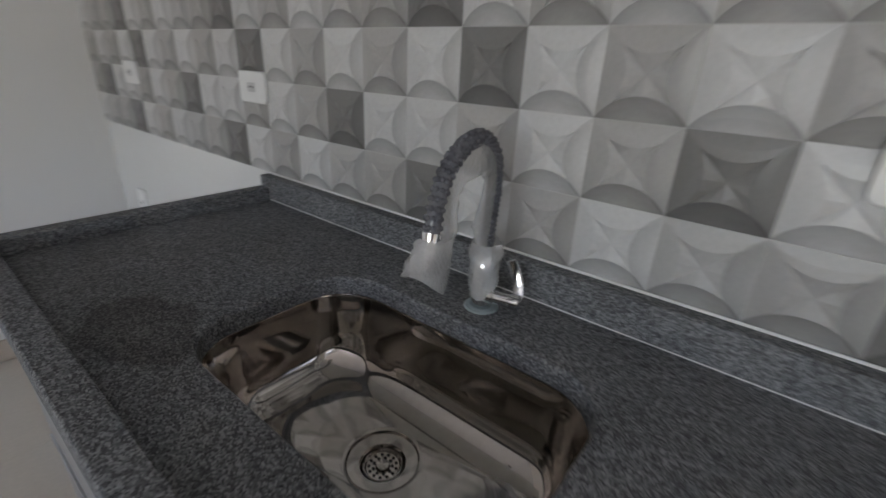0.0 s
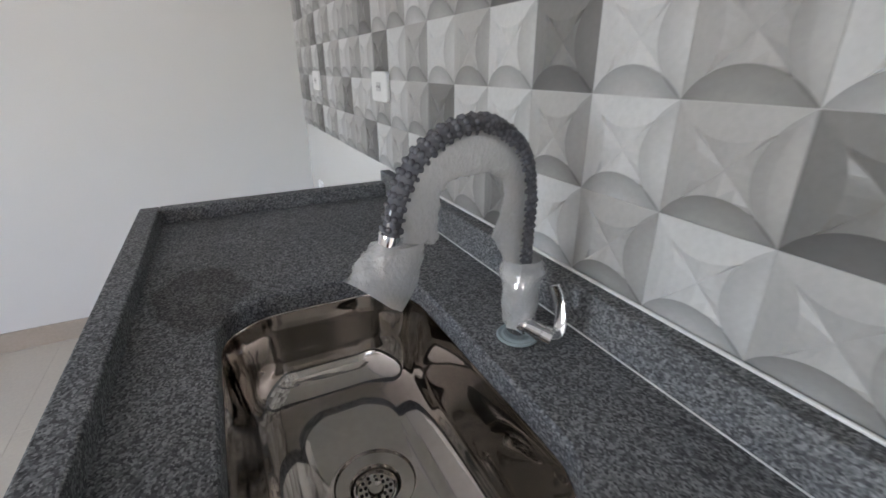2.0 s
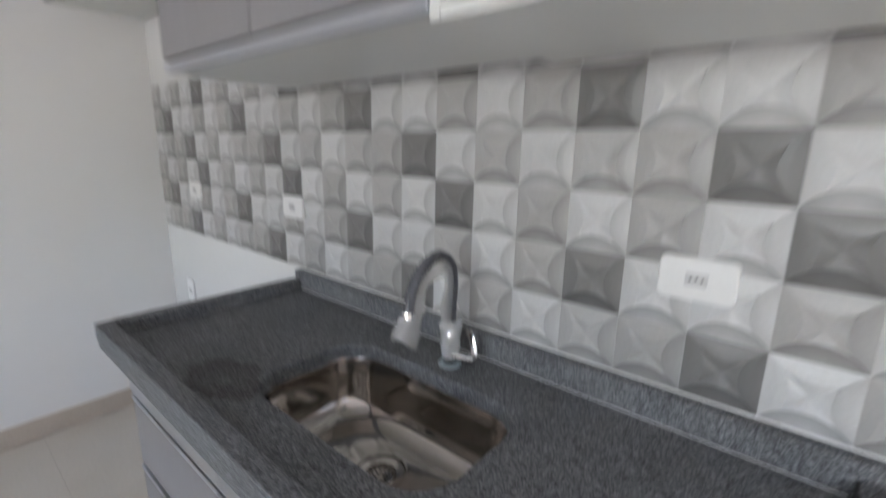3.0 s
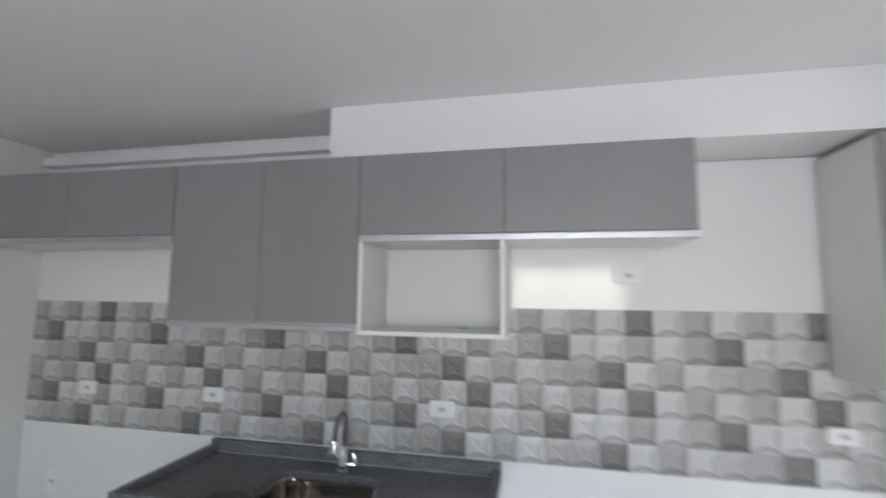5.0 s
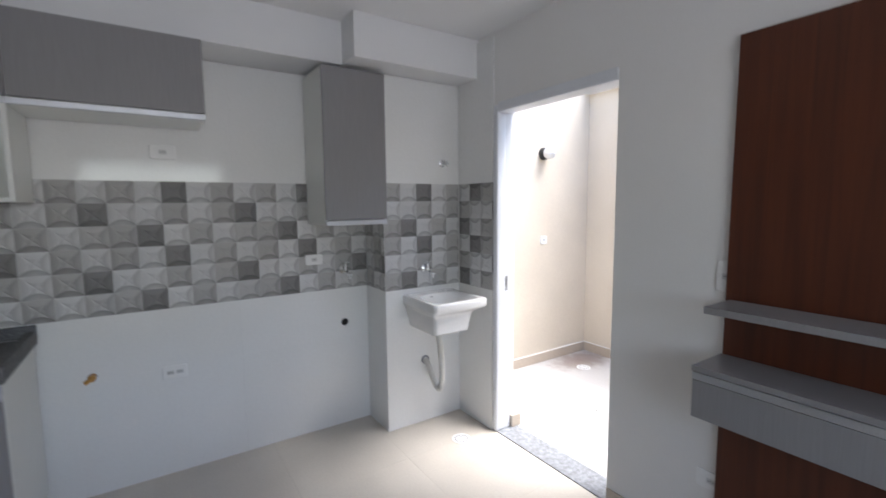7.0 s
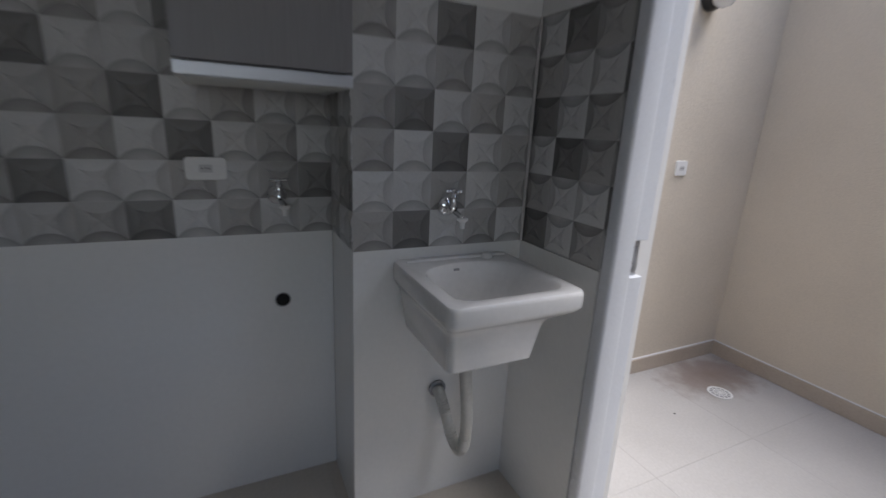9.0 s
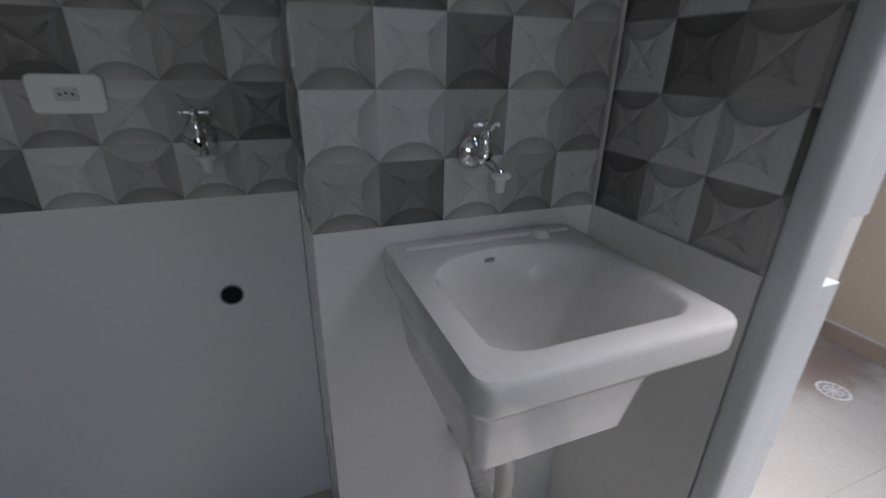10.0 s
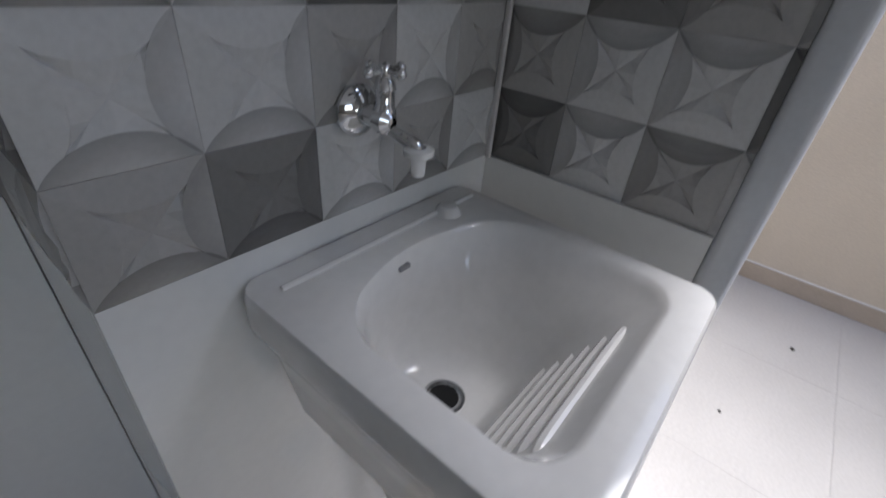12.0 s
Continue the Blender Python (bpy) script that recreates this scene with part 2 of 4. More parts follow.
# ---- mesh helpers ----
def mesh_of(name, bm, material, smooth=False):
    me = bpy.data.meshes.new(name)
    bmesh.ops.recalc_face_normals(bm, faces=bm.faces[:])
    if smooth:
        for f in bm.faces:
            f.smooth = True
    bm.to_mesh(me)
    bm.free()
    me.materials.append(material)
    if smooth:
        me.set_sharp_from_angle(angle=radians(40))
    return me


def part(name, bm, material, parent=None, label="", smooth=False):
    ob = new(name, mesh_of(name, bm, material, smooth))
    if parent:
        ob.parent = parent
        ob.matrix_parent_inverse = parent.matrix_world.inverted()
    if label:
        ob["label"] = label
    return ob


def empty(name, at, label, category, group="", kind=""):
    ob = new(name)
    ob.matrix_world = Matrix.Translation(at)
    ob.empty_display_size = 0.05
    return tagged(ob, label, category, group, kind)


def box(lo, hi, bevel=0.0, bm=None, segs=2):
    bm = bm or bmesh.new()
    c = [(a + b) / 2 for a, b in zip(lo, hi)]
    d = [abs(b - a) for a, b in zip(lo, hi)]
    made = bmesh.ops.create_cube(bm, size=1, matrix=Matrix.Translation(c) @ Matrix.Diagonal((*d, 1)))
    if bevel:
        edges = list({e for v in made["verts"] for e in v.link_edges})
        bmesh.ops.bevel(bm, geom=edges, offset=bevel, segments=segs, affect="EDGES", profile=0.5)
    return bm


def lathe(profile, centre, axis=(0, 0, 1), n=28, bm=None, closed=False):
    """profile: (radius, along) pairs turned round the axis."""
    bm = bm or bmesh.new()
    q = Vector((0, 0, 1)).rotation_difference(Vector(axis).normalized())
    rings = []
    for r, h in profile:
        rings.append([bm.verts.new(Vector(centre) + q @ Vector((max(r, 1e-4) * math.cos(a), max(r, 1e-4) * math.sin(a), h)))
                      for a in (2 * math.pi * i / n for i in range(n))])
    for a, b in zip(rings, rings[1:]):
        for i in range(n):
            bm.faces.new((a[i], a[(i + 1) % n], b[(i + 1) % n], b[i]))
    if closed:
        bm.faces.new(rings[0])
        bm.faces.new(rings[-1])
    return bm


def tube(path, radius, n=16, bm=None, caps=True):
    """A tube along a list of points; radius a number or a function of 0..1."""
    bm = bm or bmesh.new()
    pts = [Vector(p) for p in path]
    rings = []
    side = None
    for i, p in enumerate(pts):
        d = (pts[min(i + 1, len(pts) - 1)] - pts[max(i - 1, 0)]).normalized()
        if side is None:
            side = d.orthogonal().normalized()
        side = (side - d * side.dot(d)).normalized()
        up = d.cross(side)
        r = radius(i / (len(pts) - 1)) if callable(radius) else radius
        rings.append([bm.verts.new(p + r * (math.cos(a) * side + math.sin(a) * up)) for a in (2 * math.pi * k / n for k in range(n))])
    for a, b in zip(rings, rings[1:]):
        for i in range(n):
            bm.faces.new((a[i], a[(i + 1) % n], b[(i + 1) % n], b[i]))
    if caps:
        bm.faces.new(rings[0])
        bm.faces.new(rings[-1])
    return bm


def smooth_path(points, per=10):
    """Catmull-Rom through the points."""
    p = [Vector(q) for q in points]
    p = [p[0] * 2 - p[1]] + p + [p[-1] * 2 - p[-2]]
    out = []
    for i in range(1, len(p) - 2):
        for k in range(per):
            t = k / per
            a, b, c, d = p[i - 1:i + 3]
            out.append(0.5 * (2 * b + (c - a) * t + (2 * a - 5 * b + 4 * c - d) * t * t + (3 * b - a - 3 * c + d) * t ** 3))
    out.append(p[-2])
    return out


def round_rect(x0, x1, y0, y1, r, z, n=7):
    out = []
    for cx, cy, a0 in ((x1 - r, y1 - r, 0), (x0 + r, y1 - r, 90), (x0 + r, y0 + r, 180), (x1 - r, y0 + r, 270)):
        for i in range(n + 1):
            a = radians(a0 + 90 * i / n)
            out.append(Vector((cx + r * math.cos(a), cy + r * math.sin(a), z)))
    return out


def loft(loops, bm=None, cap_first=False, cap_last=False):
    bm = bm or bmesh.new()
    rings = [[bm.verts.new(p) for p in lp] for lp in loops]
    n = len(rings[0])
    for a, b in zip(rings, rings[1:]):
        for i in range(n):
            bm.faces.new((a[i], a[(i + 1) % n], b[(i + 1) % n], b[i]))
    if cap_first:
        bm.faces.new(rings[0])
    if cap_last:
        bm.faces.new(rings[-1])
    return bm


# ---- plan ----
XL, XR, YB = -2.55, 2.435, -4.6          # left wall, door wall, window wall
Z_TILE, CW, RH = 0.93, 0.1166, 0.1134    # relief tiles: foot, width, height
Z_TOP = Z_TILE + 6 * RH
CEIL_Z, SOFFIT_Z = 2.5, 2.265
PX, PY = 1.853, -0.285                   # pilaster's corner
DY0, DY1, DZ = -0.655, -1.508, 2.072      # doorway
PAT_X, PAT_Y, PAT_Y1 = 4.22, 0.06, -2.9


def structure(name, bm, material, label, category="wall"):
    return tagged(part(name, bm, material), label, category, kind="structure")


# floors and ceiling
floor = structure("floor", box((XL, YB, -0.1), (XR, 0.012, -0.0025)), FLOOR_JOINT, "beige porcelain kitchen floor with fine joints", "floor")
patio_floor = structure("patio_floor", box((2.6, PAT_Y1, -0.12), (PAT_X, PAT_Y, -0.0025)), PATIO_JOINT, "pale porcelain floor of the small open patio", "floor")
structure("threshold", box((XR + 0.001, DY1 + 0.001, -0.09), (2.599, DY0 - 0.001, 0.006), 0.002), SILL, "grey granite threshold in the doorway", "threshold")
structure("ground", box((-40, -40, -0.3), (40, 40, -0.13)), WALLOUT, "bare ground round the building", "ground")
structure("ceiling", box((XL - 0.15, YB - 0.15, CEIL_Z), (2.6, 0.16, CEIL_Z + 0.15)), CEIL, "smooth white painted ceiling", "ceiling")
# back wall, with the pilaster
wall_north = structure("wall_north", box((XL - 0.15, 0.012, 0), (2.6, 0.16, CEIL_Z)), PAINT, "kitchen wall with grey relief tiles between white glazed panels")
pilaster = structure("wall_pilaster", box((PX + 0.01, PY + 0.01, 0), (XR, 0.011, SOFFIT_Z)), PAINT, "boxed-out corner clad in white panels and relief tiles")
structure("soffit_beam", box((-0.57, -0.312, SOFFIT_Z), (1.6, 0.011, CEIL_Z - 0.001)), CEIL, "white boxed beam above the wall cabinets", "beam")
structure("corner_beam", box((1.601, -0.49, SOFFIT_Z), (XR - 0.001, 0.011, CEIL_Z - 0.001)), CEIL, "deeper white boxed beam in the corner", "beam")
structure("wall_moulding", box((XL + 0.001, -0.05, 2.4), (-0.571, 0.011, 2.455), 0.004), CEIL, "narrow white ledge along the wall head", "trim")
wall_west = structure("wall_west", box((XL - 0.15, YB, 0), (XL, 0.011, CEIL_Z)), PAINT, "plain off-white painted side wall")
# door wall in three pieces round the doorway
bm = box((XR, DY0, 0), (2.6, 0.011, CEIL_Z))
box((XR, YB, 0), (2.6, DY1, CEIL_Z), bm=bm)
box((XR, DY1, DZ), (2.6, DY0, CEIL_Z), bm=bm)
wall_east = structure("wall_east", bm, PAINT, "white painted wall with the doorway to the patio")
# window wall behind the walk
bm = box((XL - 0.15, YB - 0.15, 0), (-0.14, YB, CEIL_Z))
box((1.62, YB - 0.15, 0), (2.6, YB, CEIL_Z), bm=bm)
box((-0.14, YB - 0.15, 2.1), (1.62, YB, CEIL_Z), bm=bm)
box((-0.14, YB - 0.15, 0), (1.62, YB, 0.92), bm=bm)
structure("wall_south", bm, PAINT, "plain white wall with the window opening")
# patio
structure("patio_wall_north", box((2.6, PAT_Y, -0.1), (PAT_X + 0.15, PAT_Y + 0.15, 3.1)), PLASTER, "beige rough-rendered patio wall")
structure("patio_wall_east", box((PAT_X, PAT_Y1, -0.1), (PAT_X + 0.15, PAT_Y - 0.001, 2.5)), PLASTER, "beige rough-rendered boundary wall")
structure("patio_wall_south", box((2.6, PAT_Y1 - 0.15, -0.1), (PAT_X + 0.15, PAT_Y1 - 0.001, 2.9)), PLASTER, "beige rough-rendered patio end wall")
structure("patio_coping", box((PAT_X - 0.07, PAT_Y1, 2.5005), (PAT_X + 0.2, PAT_Y - 0.002, 2.62), 0.006), CEIL, "white coping along the boundary wall", "trim")
structure("outer_wall_face", box((2.601, PAT_Y1, DZ + 0.1), (2.612, PAT_Y - 0.001, 3.0)), PLASTER, "beige render above the patio door")
# skirtings
structure("baseboard_west", box((XL, YB, 0), (XL + 0.012, -0.001, 0.095), 0.003), SKIRT, "beige porcelain skirting", "baseboard")
structure("baseboard_east", box((XR - 0.012, YB, 0), (XR, DY1 - 0.005, 0.085), 0.003), SKIRT, "beige porcelain skirting by the door", "baseboard")
structure("patio_baseboard_north", box((2.614, PAT_Y - 0.014, 0), (PAT_X - 0.015, PAT_Y - 0.0005, 0.085), 0.003), SKIRT, "beige porcelain skirting of the patio", "baseboard")
structure("patio_baseboard_east", box((PAT_X - 0.014, PAT_Y1, 0), (PAT_X - 0.0005, PAT_Y - 0.001, 0.085), 0.003), SKIRT, "beige porcelain skirting of the patio", "baseboard")
structure("patio_joint_north", box((2.614, PAT_Y - 0.009, 0.0855), (PAT_X - 0.015, PAT_Y - 0.0005, 0.092), 0.002), CEIL, "white joint line above the patio skirting", "trim")
structure("patio_joint_east", box((PAT_X - 0.009, PAT_Y1, 0.0855), (PAT_X - 0.0005, PAT_Y - 0.001, 0.092), 0.002), CEIL, "white joint line above the patio skirting", "trim")
structure("jamb_baseboard", box((XR + 0.1125, DY0 - 0.05, 0.0065), (2.625, DY0 - 0.0005, 0.085), 0.003), SKIRT, "short beige skirting at the door jamb", "baseboard")


# door frame of white enamelled aluminium, no leaf in view
def door_frame():
    f = empty("door_1", (XR, (DY0 + DY1) / 2, 0), "white aluminium door frame standing open to the patio", "door frame", kind="structure")
    part("jamb", box((XR - 0.012, DY0 - 0.035, 0.007), (XR + 0.062, DY0 + 0.008, DZ), 0.012, segs=4), FRAME, f, smooth=True)
    for z0, z1 in ((0.007, 0.917), (1.019, DZ - 0.047)):
        part("jamb_lip", box((XR + 0.0625, DY0 - 0.027, z0), (XR + 0.112, DY0 - 0.0005, z1), 0.002), FRAME, f)
    part("strike_plate", box((XR + 0.0625, DY0 - 0.014, 0.9175), (XR + 0.1, DY0 - 0.0005, 1.0185), 0.002), ALU, f, "pale metal strike plate")
    # solid grey strip on the plate, its colour standing in for a shaded slot
    part("slot_shade", box((XR + 0.076, DY0 - 0.0155, 0.95), (XR + 0.09, DY0 - 0.0142, 1.0)), GREYPL, f, "dark strip for the shade in the latch slot")
    part("jamb", box((XR + 0.02, DY1 + 0.0005, 0.007), (XR + 0.1, DY1 + 0.012, DZ - 0.047), 0.003), FRAME, f)
    part("door_head", box((XR - 0.012, DY1, DZ - 0.047), (XR + 0.09, DY0 - 0.0355, DZ + 0.012), 0.006), FRAME, f)


door_frame()


# window frame in the far wall
def room_window():
    w = empty("window_1", (0.74, YB - 0.08, 0.92), "white framed two-pane window behind the kitchen", "window", kind="structure")
    for lo, hi in (((-0.14, 0.92), (-0.09, 2.1)), ((1.57, 0.92), (1.62, 2.1)), ((-0.0895, 0.92), (1.5695, 0.97)), ((-0.0895, 2.05), (1.5695, 2.1)), ((0.72, 0.9705), (0.76, 2.0495))):
        part("window_frame", box((lo[0], YB - 0.1, lo[1]), (hi[0], YB - 0.05, hi[1])), FRAME, w)


room_window()


# ---- kitchen counter ----
CX0, CX1, CY = -1.3, 0.16, -0.588
DECK = 0.87
SX0, SX1, SY0, SY1 = -0.81, -0.322, -0.452, -0.165


def worktop():
    top = empty("worktop", (CX0, CY, 0.845), "flamed dark-grey granite worktop with raised drip rims", "worktop")
    outer = lambda z: round_rect(CX0 + 0.001, CX1 - 0.001, CY + 0.001, -0.001, 0.001, z)
    cut = lambda g, z: round_rect(SX0 - g, SX1 + g, SY0 - g, SY1 + g, 0.085 + g, z)
    bm = loft([outer(0.838), outer(DECK), cut(0.003, DECK), cut(0.0, DECK - 0.004), cut(0.0, 0.838)])
    part("slab", bm, GRANITE, top)
    part("front_rim", box((CX0, CY - 0.002, 0.858), (CX1, CY + 0.036, 0.902), 0.003), GRANITE, top)
    part("end_rim", box((CX0 - 0.002, CY + 0.0365, 0.858), (CX0 + 0.034, -0.0315, 0.902), 0.003), GRANITE, top)
    part("end_rim", box((CX1 - 0.034, CY + 0.0365, 0.858), (CX1 + 0.002, -0.0315, 0.902), 0.003), GRANITE, top)
    part("upstand", box((CX0 - 0.002, -0.031, 0.86), (CX1 + 0.002, -0.0005, Z_TILE - 0.001), 0.002), GRANITE, top, "bluish granite upstand")
    part("joint_sealant", tube([(CX0 + 0.04, -0.0325, DECK + 0.001), (CX1 - 0.04, -0.0325, DECK + 0.0004)], 0.001, 6), PLASTIC, top, "thin white sealant line")
    part("tile_sealant", tube([(CX0, -0.0045, Z_TILE + 0.0002), (CX1, -0.0045, Z_TILE + 0.0002)], 0.0024, 8), PLASTIC, top, "thin white sealant line")
    return top


def kitchen_sink():
    s = empty("kitchen_sink", (-0.57, -0.305, 0.70), "polished stainless steel sink basin let into the granite", "sink")
    g = lambda inset, z, r: round_rect(SX0 + inset, SX1 - inset, SY0 + inset, SY1 - inset, r, z, 9)
    bm = loft([g(-0.018, 0.837, 0.1), g(0.0005, 0.8368, 0.085), g(0.0015, 0.834, 0.084), g(0.005, 0.80, 0.082), g(0.010, 0.768, 0.079),
               g(0.014, 0.747, 0.077), g(0.021, 0.730, 0.073), g(0.031, 0.717, 0.067), g(0.044, 0.709, 0.058), g(0.066, 0.7035, 0.045)])
    last = bm.verts[:][-40:]
    centre = Vector((-0.572, -0.302, 0.699))
    rings = []
    for rad, z in ((0.057, 0.7), (0.052, 0.6985), (0.05, 0.694), (0.033, 0.692), (0.0285, 0.684)):
        a0 = math.atan2(last[0].co.y - centre.y, last[0].co.x - centre.x)
        rings.append([bm.verts.new((centre.x + rad * math.cos(a0 + 2 * math.pi * k / 40), centre.y + rad * math.sin(a0 + 2 * math.pi * k / 40), z)) for k in range(40)])
    for a, b in zip([last] + rings, rings):
        for i in range(40):
            bm.faces.new((a[i], a[(i + 1) % 40], b[(i + 1) % 40], b[i]))
    bowl = part("bowl", bm, STEEL, s, smooth=True)
    bm = lathe([(0.0282, 0.006), (0.026, 0.0065), (0.0235, 0.003), (0.0105, 0.0022), (0.009, 0.006), (0.0, 0.0065)], (centre.x, centre.y, 0.682), n=28)
    strainer = part("strainer", bm, STEEL, s, "perforated chrome strainer", True)
    bm = bmesh.new()
    for ring, cnt in ((0.0135, 9), (0.0195, 13)):
        for i in range(cnt):
            a = 2 * math.pi * i / cnt
            lathe([(0.0, 0.0), (0.0024, 0.0001), (0.0024, -0.001)], (centre.x + ring * math.cos(a), centre.y + ring * math.sin(a), 0.6853), n=8, bm=bm)
    part("strainer_holes", bm, HOLE_SHADE, strainer, "near-black discs for the shade in the holes")
    return s


def faucet():
    x, y = -0.553, -0.108
    f = empty("kitchen_faucet", (x, y, DECK), "chrome gooseneck faucet still wrapped in bubble plastic", "faucet")
    part("washer", lathe([(0.013, 0.0), (0.0245, 0.0), (0.027, 0.002), (0.025, 0.0045), (0.021, 0.003), (0.018, 0.005), (0.016, 0.003), (0.013, 0.003)], (x, y, DECK)), RUBBER, f, "pale blue protective ring", True)
    part("body", lathe([(0.014, 0.003), (0.0165, 0.006), (0.016, 0.03), (0.0185, 0.034), (0.0185, 0.072), (0.015, 0.082), (0.011, 0.09)], (x, y, DECK)), CHROME, f, smooth=True)
    neck = smooth_path([(x, y, 0.95), (x + 0.002, y - 0.002, 1.0), (x + 0.008, y - 0.006, 1.06), (x + 0.016, y - 0.026, 1.11), (x + 0.026, y - 0.072, 1.138),
                        (x + 0.031, y - 0.113, 1.134), (x + 0.035, y - 0.147, 1.113), (x + 0.038, y - 0.167, 1.08), (x + 0.04, y - 0.177, 1.042)], 8)
    part("neck", tube(neck, 0.0075, 16), CHROME, f, smooth=True)
    part("nozzle", tube([neck[-3], neck[-1], (x + 0.041, y - 0.181, 1.014)], 0.0115, 20), CHROME, f, smooth=True)
    arm = part("valve", lathe([(0.0, -0.002), (0.012, 0.0), (0.0125, 0.012), (0.0105, 0.014), (0.0105, 0.036), (0.0125, 0.038), (0.0125, 0.052), (0.009, 0.054), (0.0, 0.0545)],
                              (x + 0.008, y - 0.002, 0.895), (1, 0.25, 0), 20), CHROME, f, smooth=True)
    # flat bent lever
    side_v = Vector((0.97, 0.24, 0))
    line = smooth_path([(x + 0.05, y + 0.01, 0.889), (x + 0.051, y + 0.02, 0.9), (x + 0.046, y + 0.026, 0.916), (x + 0.038, y + 0.028, 0.934), (x + 0.03, y + 0.026, 0.95)], 5)
    loops = []
    for k, p in enumerate(line):
        d = (line[min(k + 1, len(line) - 1)] - line[max(k - 1, 0)]).normalized()
        u = (side_v - d * side_v.dot(d)).normalized()
        v = d.cross(u)
        loops.append([p + u * (0.0075 * cu) + v * (0.0026 * cv) for cu, cv in ((-1, -0.6), (-0.8, -1), (0.8, -1), (1, -0.6), (1, 0.6), (0.8, 1), (-0.8, 1), (-1, 0.6))])
    part("lever", loft(loops, cap_first=True, cap_last=True), CHROME, arm, "flat bent chrome lever", True)
    # bubble wrap: a close sleeve studded with bubbles
    sl = neck[2:-1]
    sleeve = part("bubble_sleeve", tube(sl, 0.0088, 14), BUBBLE, f, "grey translucent bubble wrap", True)
    bm = bmesh.new()
    side = Vector((1, 0, 0))
    step = 0
    acc, prev = 0.0, sl[0]
    for i in range(1, len(sl) - 1):
        seg = (sl[i] - prev).length
        acc += seg
        prev = sl[i]
        if acc < 0.0056:
            continue
        acc = 0.0
        d = (sl[i + 1] - sl[i - 1]).normalized()
        s1 = (side - d * side.dot(d)).normalized()
        s2 = d.cross(s1)
        for k in range(9):
            a = 2 * math.pi * (k + 0.5 * (step % 2)) / 9 + random.uniform(-0.08, 0.08)
            r = 0.0034 * random.uniform(0.85, 1.1)
            n_dir = math.cos(a) * s1 + math.sin(a) * s2
            mtx = Matrix.Translation(sl[i] + n_dir * 0.0083) @ Matrix.Diagonal((r, r, r, 1))
            bmesh.ops.create_icosphere(bm, subdivisions=2, radius=1, matrix=mtx)
        step += 1
    part("bubble_layer", bm, BUBBLE, sleeve, "rows of small air bubbles", True)["kind"] = "stuff"
    # loose film: a crumpled sheet gathered on the inner side of the bend and flaring below the nozzle
    bm = bmesh.new()
    rows = []
    inner = Vector((x + 0.006, y - 0.075, 1.02))
    n = len(sl)
    for i, p in enumerate(sl):
        t = i / (n - 1)
        w = (inner - p)
        w.x = 0
        w.normalize()
        wide = 0.019 + 0.008 * math.sin(t * 8 + 0.5) ** 2 + 0.006 * t
        ring = []
        for k in range(20):
            a = 2 * math.pi * k / 20
            d = (sl[min(i + 1, n - 1)] - sl[max(i - 1, 0)]).normalized()
            sx = Vector((1, 0, 0))
            c_a = math.cos(a)
            out = w * ((0.005 + (wide + 0.011) * c_a) if c_a > 0 else 0.006 * c_a) + sx * math.sin(a) * (0.0068 if c_a > 0 else 0.006)
            nz = (noise.noise((p + out) * 95) * 0.0045 + noise.noise((p + out) * 260) * 0.0016) * max(0.0, c_a)
            ring.append(bm.verts.new(p + out + out.normalized() * nz))
        rows.append(ring)
    end, tip = sl[-1], Vector((x + 0.042, y - 0.186, 1.018))
    for j in range(1, 10):
        t = j / 9
        ring = []
        for k in range(20):
            a = 2 * math.pi * k / 20
            c = end.lerp(tip, t) + Vector((0, 0.01 * (1 - t), 0))
            rad_y, rad_x = 0.026 + 0.009 * t, 0.0155 + 0.003 * t
            out = Vector((math.sin(a) * rad_x, math.cos(a) * rad_y, 0))
            drop = -0.036 * t * t * max(0.0, 1 - abs(math.cos(a + 0.25))) * (1.0 if math.sin(a) > 0 else 0.55)
            nz = noise.noise((c + out) * 120) * 0.0035 + noise.noise((c + out) * 400) * 0.001
            ring.append(bm.verts.new(c + out + out.normalized() * nz + Vector((0, 0, drop + nz * 0.6))))
        rows.append(ring)
    for a, b in zip(rows, rows[1:]):
        for k in range(20):
            bm.faces.new((a[k], a[(k + 1) % 20], b[(k + 1) % 20], b[k]))
    part("loose_film", bm, FILM, f, "crumpled clear plastic film", True)
    bm = bmesh.new()
    rings = []
    for j in range(12):
        z = 0.89 + j * 0.0082
        swell = 0.0045 * math.exp(-((z - 0.962) / 0.009) ** 2) - 0.004 * max(0.0, (0.915 - z) / 0.025)
        rings.append([bm.verts.new((x + math.cos(a) * r, y + math.sin(a) * r, z)) for a, r in
                      ((2 * math.pi * k / 18, 0.0225 + swell + 0.004 * noise.noise(Vector((k * 0.9, j * 0.7, 3.1)))) for k in range(18))])
    for a, b in zip(rings, rings[1:]):
        for k in range(18):
            bm.faces.new((a[k], a[(k + 1) % 18], b[(k + 1) % 18], b[k]))
    part("body_film", bm, FILM, f, "crumpled clear plastic film", True)
    return f


